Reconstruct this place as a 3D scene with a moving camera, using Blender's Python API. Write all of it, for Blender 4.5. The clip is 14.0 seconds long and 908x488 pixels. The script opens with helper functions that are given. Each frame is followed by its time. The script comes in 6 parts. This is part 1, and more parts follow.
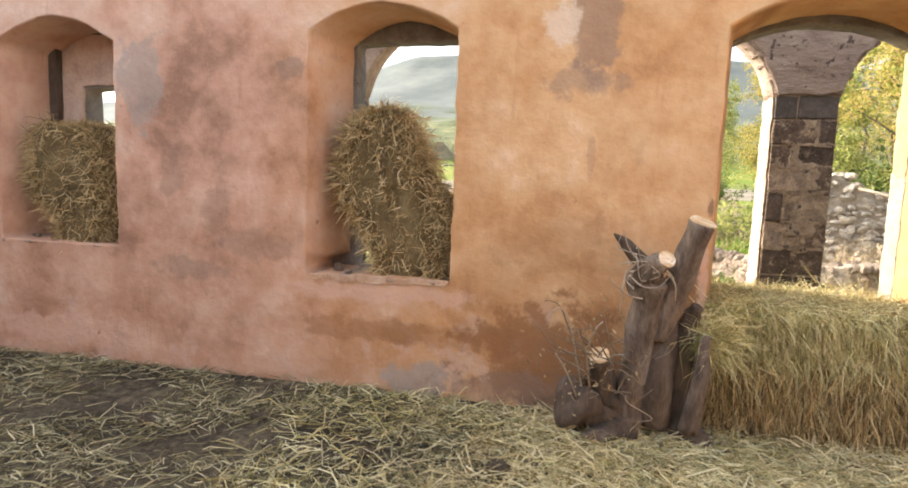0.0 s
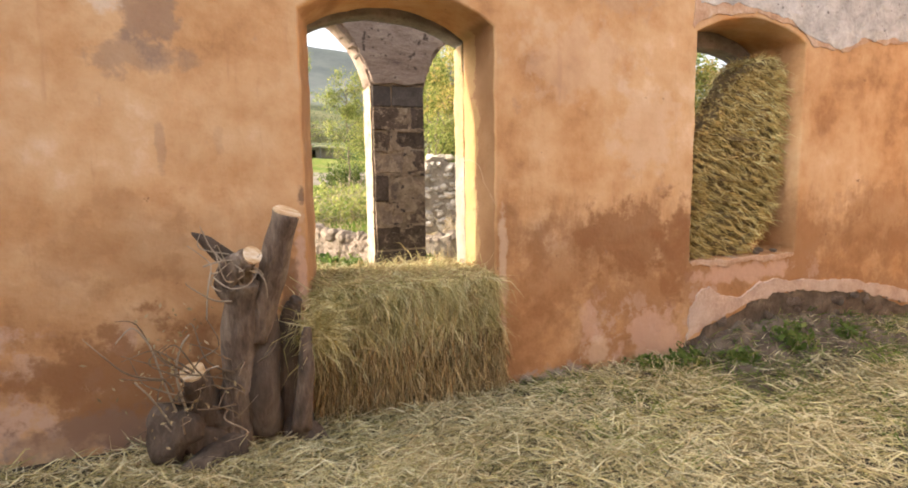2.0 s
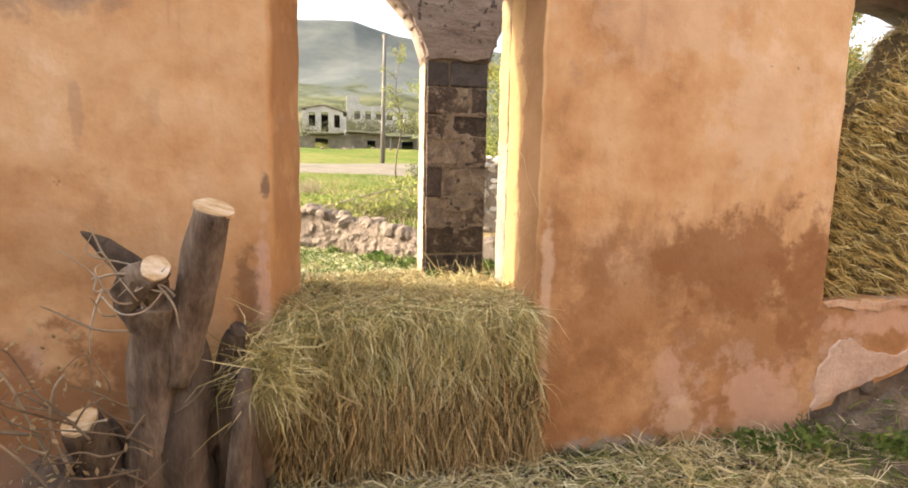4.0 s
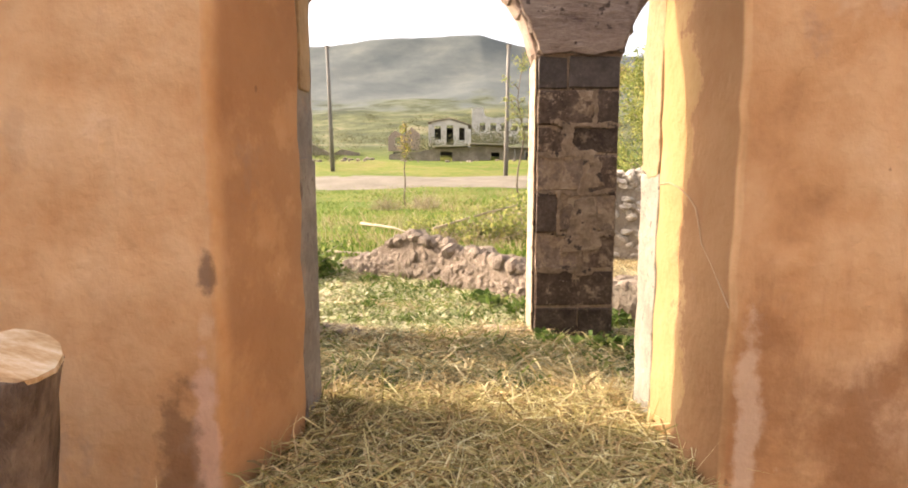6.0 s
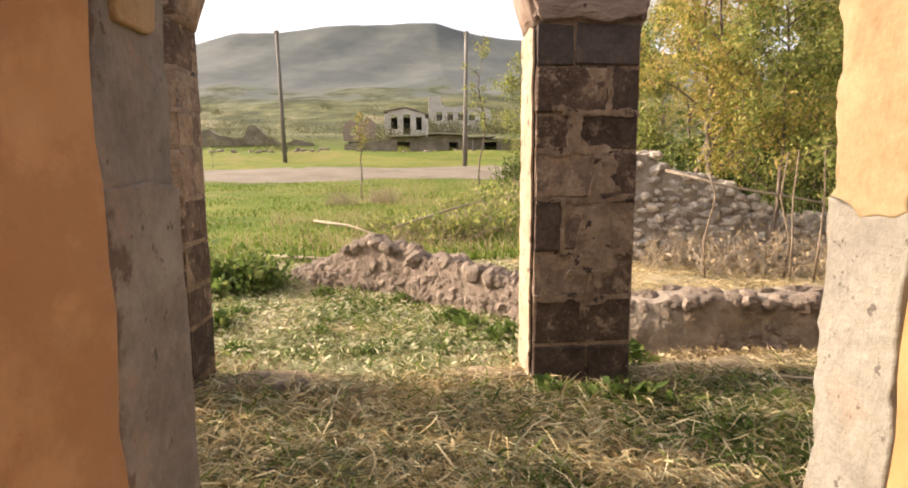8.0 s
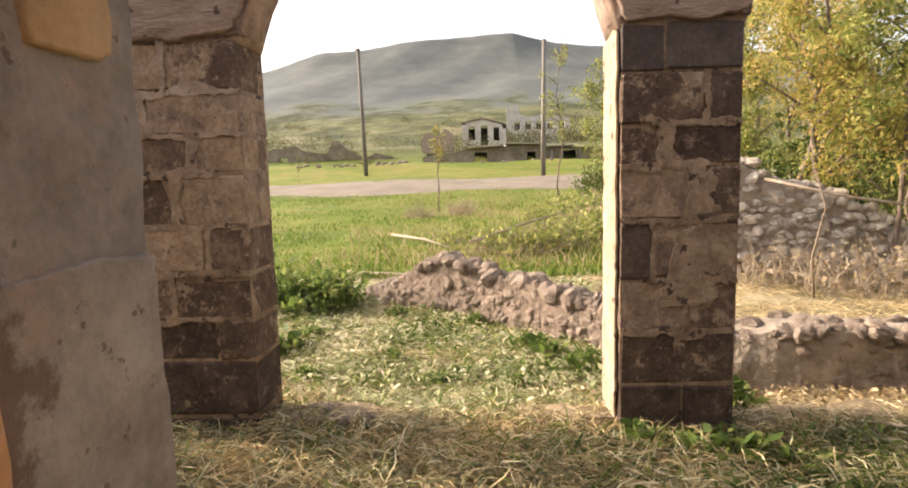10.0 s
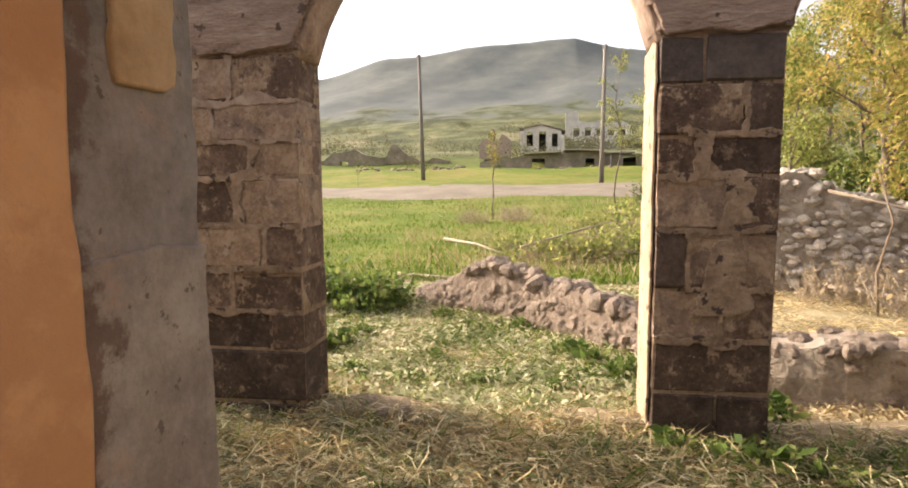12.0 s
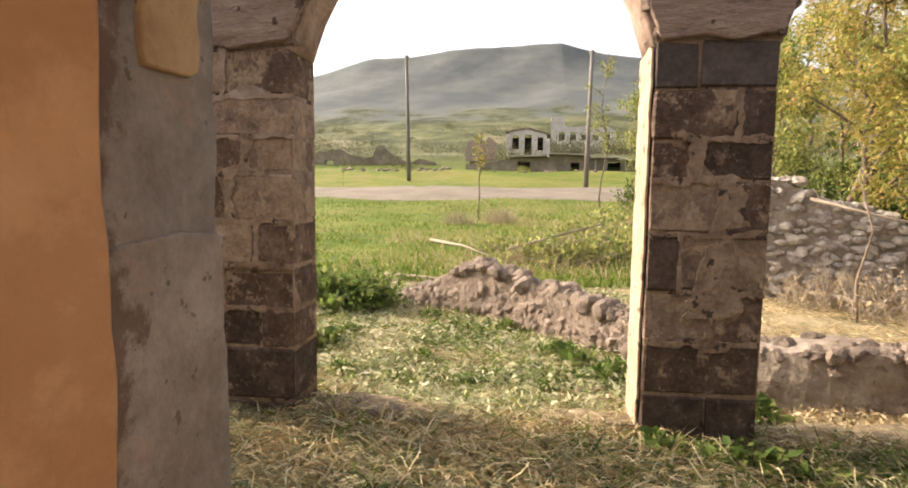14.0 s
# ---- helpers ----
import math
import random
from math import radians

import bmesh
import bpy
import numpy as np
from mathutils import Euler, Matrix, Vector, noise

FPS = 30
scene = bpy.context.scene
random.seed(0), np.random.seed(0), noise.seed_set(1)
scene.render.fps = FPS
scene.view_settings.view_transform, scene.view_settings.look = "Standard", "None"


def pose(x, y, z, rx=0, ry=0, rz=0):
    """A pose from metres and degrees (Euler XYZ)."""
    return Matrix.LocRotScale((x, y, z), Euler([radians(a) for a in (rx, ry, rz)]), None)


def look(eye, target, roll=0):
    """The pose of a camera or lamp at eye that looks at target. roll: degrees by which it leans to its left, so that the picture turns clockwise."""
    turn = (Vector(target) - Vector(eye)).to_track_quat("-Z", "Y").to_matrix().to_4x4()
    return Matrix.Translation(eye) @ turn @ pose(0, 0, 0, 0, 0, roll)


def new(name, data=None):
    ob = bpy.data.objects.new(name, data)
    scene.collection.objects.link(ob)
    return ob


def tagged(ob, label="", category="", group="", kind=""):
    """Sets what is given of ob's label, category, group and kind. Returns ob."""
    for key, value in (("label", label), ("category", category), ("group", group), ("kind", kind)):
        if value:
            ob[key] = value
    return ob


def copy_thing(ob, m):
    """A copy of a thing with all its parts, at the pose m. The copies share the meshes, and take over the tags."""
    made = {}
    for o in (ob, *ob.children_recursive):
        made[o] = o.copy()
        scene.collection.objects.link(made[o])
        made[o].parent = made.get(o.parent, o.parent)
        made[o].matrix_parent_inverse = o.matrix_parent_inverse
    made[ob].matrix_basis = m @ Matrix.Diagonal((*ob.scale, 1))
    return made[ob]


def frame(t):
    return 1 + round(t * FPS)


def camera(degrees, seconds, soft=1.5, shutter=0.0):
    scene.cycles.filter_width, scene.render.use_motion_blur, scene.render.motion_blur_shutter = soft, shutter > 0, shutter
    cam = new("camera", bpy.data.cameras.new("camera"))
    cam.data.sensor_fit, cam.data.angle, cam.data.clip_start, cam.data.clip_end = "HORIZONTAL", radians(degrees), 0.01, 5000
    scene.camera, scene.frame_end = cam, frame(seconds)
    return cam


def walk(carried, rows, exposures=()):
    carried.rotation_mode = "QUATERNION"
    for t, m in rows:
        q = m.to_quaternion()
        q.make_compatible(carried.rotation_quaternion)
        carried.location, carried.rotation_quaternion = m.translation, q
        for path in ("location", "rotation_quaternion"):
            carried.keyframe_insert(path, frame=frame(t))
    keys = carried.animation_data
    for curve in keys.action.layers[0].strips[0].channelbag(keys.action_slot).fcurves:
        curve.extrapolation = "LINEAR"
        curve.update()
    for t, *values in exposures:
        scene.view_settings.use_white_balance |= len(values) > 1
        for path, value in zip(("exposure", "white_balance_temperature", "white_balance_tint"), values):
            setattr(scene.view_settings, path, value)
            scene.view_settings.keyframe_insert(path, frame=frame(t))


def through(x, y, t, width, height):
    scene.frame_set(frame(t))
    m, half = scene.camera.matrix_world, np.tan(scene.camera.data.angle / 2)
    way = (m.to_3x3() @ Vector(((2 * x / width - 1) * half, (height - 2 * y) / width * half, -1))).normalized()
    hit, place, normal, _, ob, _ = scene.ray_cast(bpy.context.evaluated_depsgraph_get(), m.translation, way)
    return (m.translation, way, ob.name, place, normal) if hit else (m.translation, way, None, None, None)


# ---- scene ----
cam = camera(76.7, 14.0, soft=1.8)
PATH = [
    (0, (0.232, 0.212, 1.443), (-0.157, 2.162, 1.225), 2.1),
    (0.3, (0.361, 0.287, 1.418), (0.368, 2.275, 1.199), 1.1),
    (0.5, (0.407, 0.3, 1.469), (0.694, 2.265, 1.232), 1.9),
    (1, (0.555, 0.429, 1.473), (1.199, 2.31, 1.257), 0.0),
    (1.5, (0.593, 0.433, 1.478), (1.388, 2.262, 1.326), 0.2),
    (2, (0.607, 0.437, 1.456), (1.356, 2.275, 1.211), -0.8),
    (2.5, (0.782, 0.535, 1.428), (1.396, 2.415, 1.127), -2.5),
    (2.7, (0.88, 0.568, 1.427), (1.498, 2.451, 1.162), -0.7),
    (4.8, (1.377, 1.866, 1.463), (1.761, 3.807, 1.173), 0.9),
    (5, (1.385, 2.004, 1.494), (1.799, 3.937, 1.187), 1.4),
    (5.5, (1.538, 2.248, 1.526), (1.644, 4.233, 1.307), -2.1),
    (6, (1.63, 2.499, 1.568), (1.632, 4.485, 1.334), 0.1),
    (6.5, (1.54, 2.899, 1.544), (1.824, 4.871, 1.372), 4.7),
    (6.8, (1.508, 3.097, 1.61), (1.921, 5.04, 1.374), 1.6),
    (7, (1.515, 3.162, 1.623), (1.883, 5.11, 1.359), 0.5),
    (7.1, (1.527, 3.19, 1.62), (1.869, 5.143, 1.355), 0.7),
    (7.2, (1.551, 3.216, 1.621), (1.685, 5.194, 1.351), -0.3),
    (9.3, (1.492, 3.881, 1.689), (1.669, 5.855, 1.421), -0.1),
    (9.5, (1.503, 3.86, 1.687), (1.569, 5.843, 1.434), -0.6),
    (10, (1.573, 3.793, 1.704), (1.449, 5.776, 1.472), -1.5),
    (10.5, (1.642, 3.729, 1.696), (1.401, 5.701, 1.463), -0.6),
    (11, (1.667, 3.682, 1.693), (1.382, 5.648, 1.461), -0.4),
    (11.5, (1.675, 3.661, 1.705), (1.375, 5.629, 1.51), 0.1),
    (12, (1.68, 3.664, 1.709), (1.364, 5.628, 1.498), -0.5),
    (12.5, (1.661, 3.685, 1.69), (1.421, 5.656, 1.451), 1.6),
    (13, (1.661, 3.668, 1.682), (1.43, 5.642, 1.451), 1.3),
    (13.5, (1.655, 3.644, 1.694), (1.364, 5.612, 1.488), -0.1),
    (14, (1.624, 3.656, 1.696), (1.364, 5.628, 1.491), 0.7),
]
EXPOSURES = [(0, 2.3, 6300, 9), (0.5, 2.36, 6350, 8), (1.0, 2.25, 6500, 8), (1.5, 2.02, 6550, 10), (2.7, 2.1, 6650, 11), (5.0, 2.1, 6850, 14), (6.0, 1.97, 6950, 17), (6.6, 1.72, 6950, 18), (7.0, 1.46, 7050, 20), (9.5, 1.60, 6850, 18), (10.5, 1.64, 6850, 18), (14, 1.58, 6800, 17)]
walk(cam, [(t, look(eye, target, roll)) for t, eye, target, roll in PATH], EXPOSURES)

# ---- light ----
SUN_EL, SUN_SLOPE = radians(27), 0.308
to_sun = Vector((-math.cos(SUN_EL) / math.hypot(1, SUN_SLOPE), SUN_SLOPE * math.cos(SUN_EL) / math.hypot(1, SUN_SLOPE), math.sin(SUN_EL)))
world = bpy.data.worlds.new("sky")
scene.world = world
world.use_nodes = True
sky = world.node_tree.nodes.new("ShaderNodeTexSky")
sky.sky_type, sky.sun_disc, sky.sun_elevation = "NISHITA", False, SUN_EL
sky.sun_rotation = math.atan2(to_sun.x, to_sun.y)
sky.dust_density, sky.air_density, sky.ozone_density = 5.0, 1.0, 0.6
haze = world.node_tree.nodes.new("ShaderNodeHueSaturation")
haze.inputs["Saturation"].default_value = 0.45
world.node_tree.links.new(sky.outputs[0], haze.inputs["Color"])
world.node_tree.links.new(haze.outputs[0], world.node_tree.nodes["Background"].inputs[0])
world.node_tree.nodes["Background"].inputs[1].default_value = 0.15
sun = new("sun", bpy.data.lights.new("sun", "SUN"))
sun.data.energy, sun.data.angle, sun.data.color = 2.0, radians(0.6), (1.0, 0.86, 0.64)
sun.matrix_world = look((0, 0, 30), Vector((0, 0, 30)) - to_sun)



# ---- materials ----
def nodes_of(name):
    m = bpy.data.materials.new(name)
    m.use_nodes = True
    return m, m.node_tree.nodes, m.node_tree.links


def noise_node(n, l, vec, scale, detail=5, rough=0.6, stretch=None):
    t = n.new("ShaderNodeTexNoise")
    t.inputs["Scale"].default_value, t.inputs["Detail"].default_value, t.inputs["Roughness"].default_value = scale, detail, rough
    if stretch:
        mp = n.new("ShaderNodeMapping")
        mp.inputs["Scale"].default_value = stretch
        l.new(vec, mp.inputs[0])
        vec = mp.outputs[0]
    l.new(vec, t.inputs["Vector"])
    return t.outputs["Fac"]


def ramp(n, l, fac, stops):
    r = n.new("ShaderNodeValToRGB")
    while len(r.color_ramp.elements) < len(stops):
        r.color_ramp.elements.new(0.5)
    for e, (p, c) in zip(r.color_ramp.elements, stops):
        e.position, e.color = p, (*c, 1)
    l.new(fac, r.inputs[0])
    return r.outputs[0]


def step(n, l, value, low, high):
    """0 below low, 1 above high."""
    m = n.new("ShaderNodeMapRange")
    m.interpolation_type = "SMOOTHSTEP"
    m.inputs[1].default_value, m.inputs[2].default_value = low, high
    l.new(value, m.inputs[0])
    return m.outputs[0]


def mth(n, l, op, a, b):
    m = n.new("ShaderNodeMath")
    m.operation = op
    for i, v in enumerate((a, b)):
        if isinstance(v, (int, float)):
            m.inputs[i].default_value = v
        else:
            l.new(v, m.inputs[i])
    return m.outputs[0]


def mix(n, l, fac, a, b, kind="MIX"):
    m = n.new("ShaderNodeMix")
    m.data_type, m.blend_type = "RGBA", kind
    for sock, v in ((m.inputs[0], fac), (m.inputs[6], a), (m.inputs[7], b)):
        if isinstance(v, (int, float)):
            sock.default_value = v
        elif isinstance(v, tuple):
            sock.default_value = (*v, 1)
        else:
            l.new(v, sock)
    return m.outputs[2]


def bump(n, l, height, strength, distance, under=None):
    b = n.new("ShaderNodeBump")
    b.inputs["Strength"].default_value, b.inputs["Distance"].default_value = strength, distance
    l.new(height, b.inputs["Height"])
    if under:
        l.new(under, b.inputs["Normal"])
    return b.outputs[0]


def surface(name, stops, scale=3.0, fine=45.0, rough=0.9, relief=0.5, depth=0.02, stretch=None, vary=0.0, speck=None):
    """A mineral or wood surface: large patches, fine grain, relief; vary: how much each object differs in brightness."""
    m, n, l = nodes_of(name)
    p = n["Principled BSDF"]
    co = n.new("ShaderNodeTexCoord").outputs["Object"]
    big, small = noise_node(n, l, co, scale, 6, 0.65, stretch), noise_node(n, l, co, fine, 4, 0.7, stretch)
    fac = mth(n, l, "ADD", mth(n, l, "MULTIPLY", big, 0.7), mth(n, l, "MULTIPLY", small, 0.3))
    col = ramp(n, l, fac, stops)
    if speck:
        col = mix(n, l, step(n, l, noise_node(n, l, co, speck[1], 3, 0.6), speck[2], speck[2] + 0.06), col, speck[0])
    if vary:
        info = n.new("ShaderNodeObjectInfo").outputs["Random"]
        h = n.new("ShaderNodeHueSaturation")
        l.new(mth(n, l, "ADD", mth(n, l, "MULTIPLY", info, 2 * vary), 1 - vary), h.inputs["Value"])
        l.new(col, h.inputs["Color"])
        col = h.outputs[0]
    l.new(col, p.inputs["Base Color"])
    p.inputs["Roughness"].default_value = rough
    p.inputs["Specular IOR Level"].default_value = 0.25
    l.new(bump(n, l, small, relief * 0.6, depth * 0.4, bump(n, l, big, relief, depth)), p.inputs["Normal"])
    return m


def crusted(name, stops, crust, cover, vary=0.25, laced=0.75):
    """Weathered pier stone: dark blocks under a ragged lime crust that runs on across the joints."""
    m, n, l = nodes_of(name)
    p = n["Principled BSDF"]
    co = n.new("ShaderNodeNewGeometry").outputs["Position"]
    big, small = noise_node(n, l, co, 5.0, 6, 0.65), noise_node(n, l, co, 34, 4, 0.7)
    col = ramp(n, l, mth(n, l, "ADD", mth(n, l, "MULTIPLY", big, 0.6), mth(n, l, "MULTIPLY", small, 0.4)), stops)
    hs = n.new("ShaderNodeHueSaturation")
    info = n.new("ShaderNodeObjectInfo").outputs["Random"]
    l.new(mth(n, l, "ADD", mth(n, l, "MULTIPLY", info, 2 * vary), 1 - vary), hs.inputs["Value"])
    l.new(col, hs.inputs["Color"])
    skin = noise_node(n, l, co, 2.6, 9, 0.72, (1.3, 1.0, 1.0))
    over = step(n, l, skin, cover, cover + 0.045)
    pale = ramp(n, l, mth(n, l, "ADD", mth(n, l, "MULTIPLY", noise_node(n, l, co, 9, 6, 0.7), 0.6), mth(n, l, "MULTIPLY", small, 0.4)), crust)
    col = mix(n, l, mth(n, l, "MULTIPLY", over, 0.9), hs.outputs[0], pale)
    lace = mth(n, l, "MULTIPLY", step(n, l, noise_node(n, l, co, 11, 9, 0.8), 0.54, 0.60), step(n, l, noise_node(n, l, co, 1.7, 4), 0.42, 0.58))
    col = mix(n, l, mth(n, l, "MULTIPLY", lace, laced), col, pale)
    fleck = step(n, l, noise_node(n, l, co, 17, 5, 0.7), 0.64, 0.69)
    col = mix(n, l, mth(n, l, "MULTIPLY", fleck, laced * 0.9), col, (0.44, 0.37, 0.31))
    black = step(n, l, noise_node(n, l, co, 7.5, 7, 0.75), 0.60, 0.66)
    col = mix(n, l, mth(n, l, "MULTIPLY", black, 0.65), col, (0.055, 0.04, 0.034))
    l.new(col, p.inputs["Base Color"])
    p.inputs["Roughness"].default_value, p.inputs["Specular IOR Level"].default_value = 0.93, 0.2
    l.new(bump(n, l, small, 0.5, 0.012, bump(n, l, skin, 0.9, 0.05)), p.inputs["Normal"])
    return m


def foliage(name, stops, through=0.35, rough=0.7):
    """Blades and leaves: each one takes its own tint; light passes through."""
    m, n, l = nodes_of(name)
    p = n["Principled BSDF"]
    rnd = n.new("ShaderNodeNewGeometry").outputs["Random Per Island"]
    co = n.new("ShaderNodeTexCoord").outputs["Object"]
    fac = mth(n, l, "ADD", mth(n, l, "MULTIPLY", rnd, 0.6), mth(n, l, "MULTIPLY", noise_node(n, l, co, 1.3, 3), 0.4))
    col = ramp(n, l, fac, stops)
    l.new(col, p.inputs["Base Color"])
    p.inputs["Roughness"].default_value, p.inputs["Specular IOR Level"].default_value = rough, 0.2
    tr = n.new("ShaderNodeBsdfTranslucent")
    l.new(col, tr.inputs["Color"])
    ms = n.new("ShaderNodeMixShader")
    ms.inputs[0].default_value = through
    l.new(p.outputs[0], ms.inputs[1])
    l.new(tr.outputs[0], ms.inputs[2])
    l.new(ms.outputs[0], n["Material Output"].inputs[0])
    return m


GREY, DUSK, CREAM, ROSE, UMBER = (0.33, 0.29, 0.26), (0.22, 0.16, 0.13), (0.64, 0.52, 0.40), (0.55, 0.37, 0.28), (0.26, 0.125, 0.055)
# x, z, half width, half height, tint, strength
STAINS = [
    (0.33, 2.42, 0.17, 0.36, DUSK, 0.6), (0.12, 2.40, 0.11, 0.16, CREAM, 0.8), (0.25, 2.08, 0.26, 0.10, DUSK, 0.45),
    (-1.68, 2.15, 0.11, 0.11, DUSK, 0.55), (-2.80, 2.05, 0.20, 0.34, GREY, 0.65), (-2.55, 1.45, 0.12, 0.2, DUSK, 0.35),
    (-0.70, 0.10, 0.26, 0.15, GREY, 0.8), (-3.6, 0.22, 0.9, 0.12, ROSE, 0.7), (-1.9, 0.95, 0.3, 0.12, DUSK, 0.3),
    # the spot at x 1.05, z 1.34 paints the dark of a chipped hole
    (0.34, 1.60, 0.03, 0.12, DUSK, 0.3), (0.62, 1.64, 0.03, 0.09, DUSK, 0.15), (1.05, 1.34, 0.028, 0.07, (0.15, 0.095, 0.065), 0.8), (1.03, 0.85, 0.04, 0.35, ROSE, 0.7), (2.345, 0.80, 0.04, 0.45, CREAM, 0.5), (-0.95, 0.68, 0.7, 0.07, ROSE, 0.7), (4.5, 0.62, 0.6, 0.09, ROSE, 0.7), (1.04, 1.22, 0.03, 0.05, CREAM, 0.25), (-0.3, 0.4, 0.8, 0.10, UMBER, 0.35),
    (3.65, 0.20, 0.30, 0.26, ROSE, 0.7), (2.75, -0.02, 0.30, 0.13, GREY, 0.8), (3.05, 0.38, 0.10, 0.22, ROSE, 0.6), (3.1, 0.15, 0.12, 0.10, CREAM, 0.45),
    (3.42, 0.98, 0.50, 0.30, UMBER, 0.8), (2.75, 0.75, 0.4, 0.35, UMBER, 0.45), (3.82, 0.85, 0.20, 0.42, UMBER, 0.8), (0.96, 0.72, 0.06, 0.40, (0.17, 0.095, 0.05), 0.7), (1.0, 0.35, 0.12, 0.3, (0.17, 0.095, 0.05), 0.6), (6.3, 0.95, 0.9, 0.4, UMBER, 0.35),
    (3.3, 2.75, 0.35, 0.25, GREY, 0.2), (2.9, 2.2, 0.5, 0.3, CREAM, 0.25), (3.5, 1.75, 0.3, 0.4, CREAM, 0.3), (0.2, 0.05, 0.35, 0.10, DUSK, 0.6), (0.15, 0.30, 0.6, 0.42, UMBER, 0.8), (-0.1, 0.10, 0.5, 0.14, DUSK, 0.5), (1.9, 2.9, 0.8, 0.2, DUSK, 0.25), (0.1, 1.1, 0.4, 0.25, UMBER, 0.25), (-1.1, 0.42, 0.5, 0.09, UMBER, 0.5), (-2.4, 0.75, 0.3, 0.1, DUSK, 0.4), (-2.2, 1.2, 0.12, 0.3, DUSK, 0.3),
]


def plaster_material():
    """Old ochre limewash: pale worn patches, brown damp stains with ragged edges, grey mould, fine pits, and shade
    tinted into the door reveals.
    """
    m, n, l = nodes_of("ochre_plaster")
    p = n["Principled BSDF"]
    co = n.new("ShaderNodeTexCoord").outputs["Object"]
    sep = n.new("ShaderNodeSeparateXYZ")
    l.new(co, sep.inputs[0])
    x, z = sep.outputs[0], sep.outputs[2]
    big, mid, fine = noise_node(n, l, co, 0.9, 6), noise_node(n, l, co, 3.5, 7, 0.65), noise_node(n, l, co, 38, 4, 0.7)
    blotch = mth(n, l, "ADD", mth(n, l, "MULTIPLY", big, 0.5), mth(n, l, "MULTIPLY", mid, 0.5))
    col = ramp(n, l, blotch, [(0.36, (0.35, 0.18, 0.08)), (0.45, (0.50, 0.285, 0.135)), (0.53, (0.57, 0.36, 0.19)), (0.60, (0.61, 0.41, 0.235)), (0.68, (0.69, 0.52, 0.35))])
    # pinker coat west of the doorway
    pink = step(n, l, mth(n, l, "ADD", mth(n, l, "MULTIPLY", x, -1.0), mth(n, l, "MULTIPLY", mid, 2.0)), 1.1, 3.2)
    rose = ramp(n, l, blotch, [(0.36, (0.28, 0.165, 0.125)), (0.45, (0.46, 0.28, 0.215)), (0.54, (0.56, 0.37, 0.295)), (0.60, (0.59, 0.42, 0.345)), (0.68, (0.67, 0.53, 0.46))])
    col = mix(n, l, mth(n, l, "MULTIPLY", pink, 0.8), col, rose)
    # rising damp with a ragged edge, strongest east of the doorway
    edge = mth(n, l, "ADD", z, mth(n, l, "MULTIPLY", noise_node(n, l, co, 2.2, 8, 0.7, (1.6, 1, 0.55)), -1.5))
    damp = mth(n, l, "SUBTRACT", 1.0, step(n, l, edge, 0.28, 0.60))
    east = step(n, l, x, 0.2, 2.6)
    damp = mth(n, l, "MULTIPLY", damp, mth(n, l, "ADD", mth(n, l, "MULTIPLY", east, 0.5), 0.25))
    damp = mth(n, l, "MULTIPLY", damp, mth(n, l, "ADD", mth(n, l, "MULTIPLY", step(n, l, noise_node(n, l, co, 1.6, 7, 0.7), 0.42, 0.56), 0.75), 0.3))
    col = mix(n, l, damp, col, (0.295, 0.15, 0.068))
    # vertical run marks
    runs = step(n, l, noise_node(n, l, co, 2.5, 5, 0.6, (5, 5, 0.5)), 0.60, 0.74)
    col = mix(n, l, mth(n, l, "MULTIPLY", runs, 0.32), col, (0.34, 0.17, 0.09))
    # lost limewash low down: pale salty render
    pale = mth(n, l, "MULTIPLY", step(n, l, noise_node(n, l, co, 1.7, 7, 0.7), 0.56, 0.62), mth(n, l, "SUBTRACT", 1.0, step(n, l, edge, -0.35, -0.02)))
    col = mix(n, l, mth(n, l, "MULTIPLY", pale, 0.6), col, (0.50, 0.36, 0.29))
    # old repairs, stains and one dark hole, each with its own ragged shape
    face = mth(n, l, "SUBTRACT", 1.0, step(n, l, sep.outputs[1], 3.842, 3.862))
    ragged = mth(n, l, "MULTIPLY", mth(n, l, "SUBTRACT", noise_node(n, l, co, 5.5, 7, 0.66), 0.5), 3.2)
    for sx, sz, rx, rz, tint, much in STAINS:
        dx, dz = (mth(n, l, "DIVIDE", mth(n, l, "SUBTRACT", v, at), size) for v, at, size in ((x, sx, rx), (z, sz, rz)))
        far = mth(n, l, "ADD", mth(n, l, "SQRT", mth(n, l, "ADD", mth(n, l, "MULTIPLY", dx, dx), mth(n, l, "MULTIPLY", dz, dz)), 0.0), ragged)
        inside = mth(n, l, "SUBTRACT", 1.0, step(n, l, far, 0.62, 1.08))
        col = mix(n, l, mth(n, l, "MULTIPLY", mth(n, l, "MULTIPLY", inside, face), much), col, tint)
    # browner inner half of the east reveal: second coat with shade painted in
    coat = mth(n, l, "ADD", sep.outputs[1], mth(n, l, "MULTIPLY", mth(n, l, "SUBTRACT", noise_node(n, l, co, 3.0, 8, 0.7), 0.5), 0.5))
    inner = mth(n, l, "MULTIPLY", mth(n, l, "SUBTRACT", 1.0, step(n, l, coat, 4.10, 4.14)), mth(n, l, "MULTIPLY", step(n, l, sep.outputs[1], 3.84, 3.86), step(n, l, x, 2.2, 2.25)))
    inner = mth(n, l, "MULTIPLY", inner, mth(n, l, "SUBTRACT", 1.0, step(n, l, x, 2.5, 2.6)))
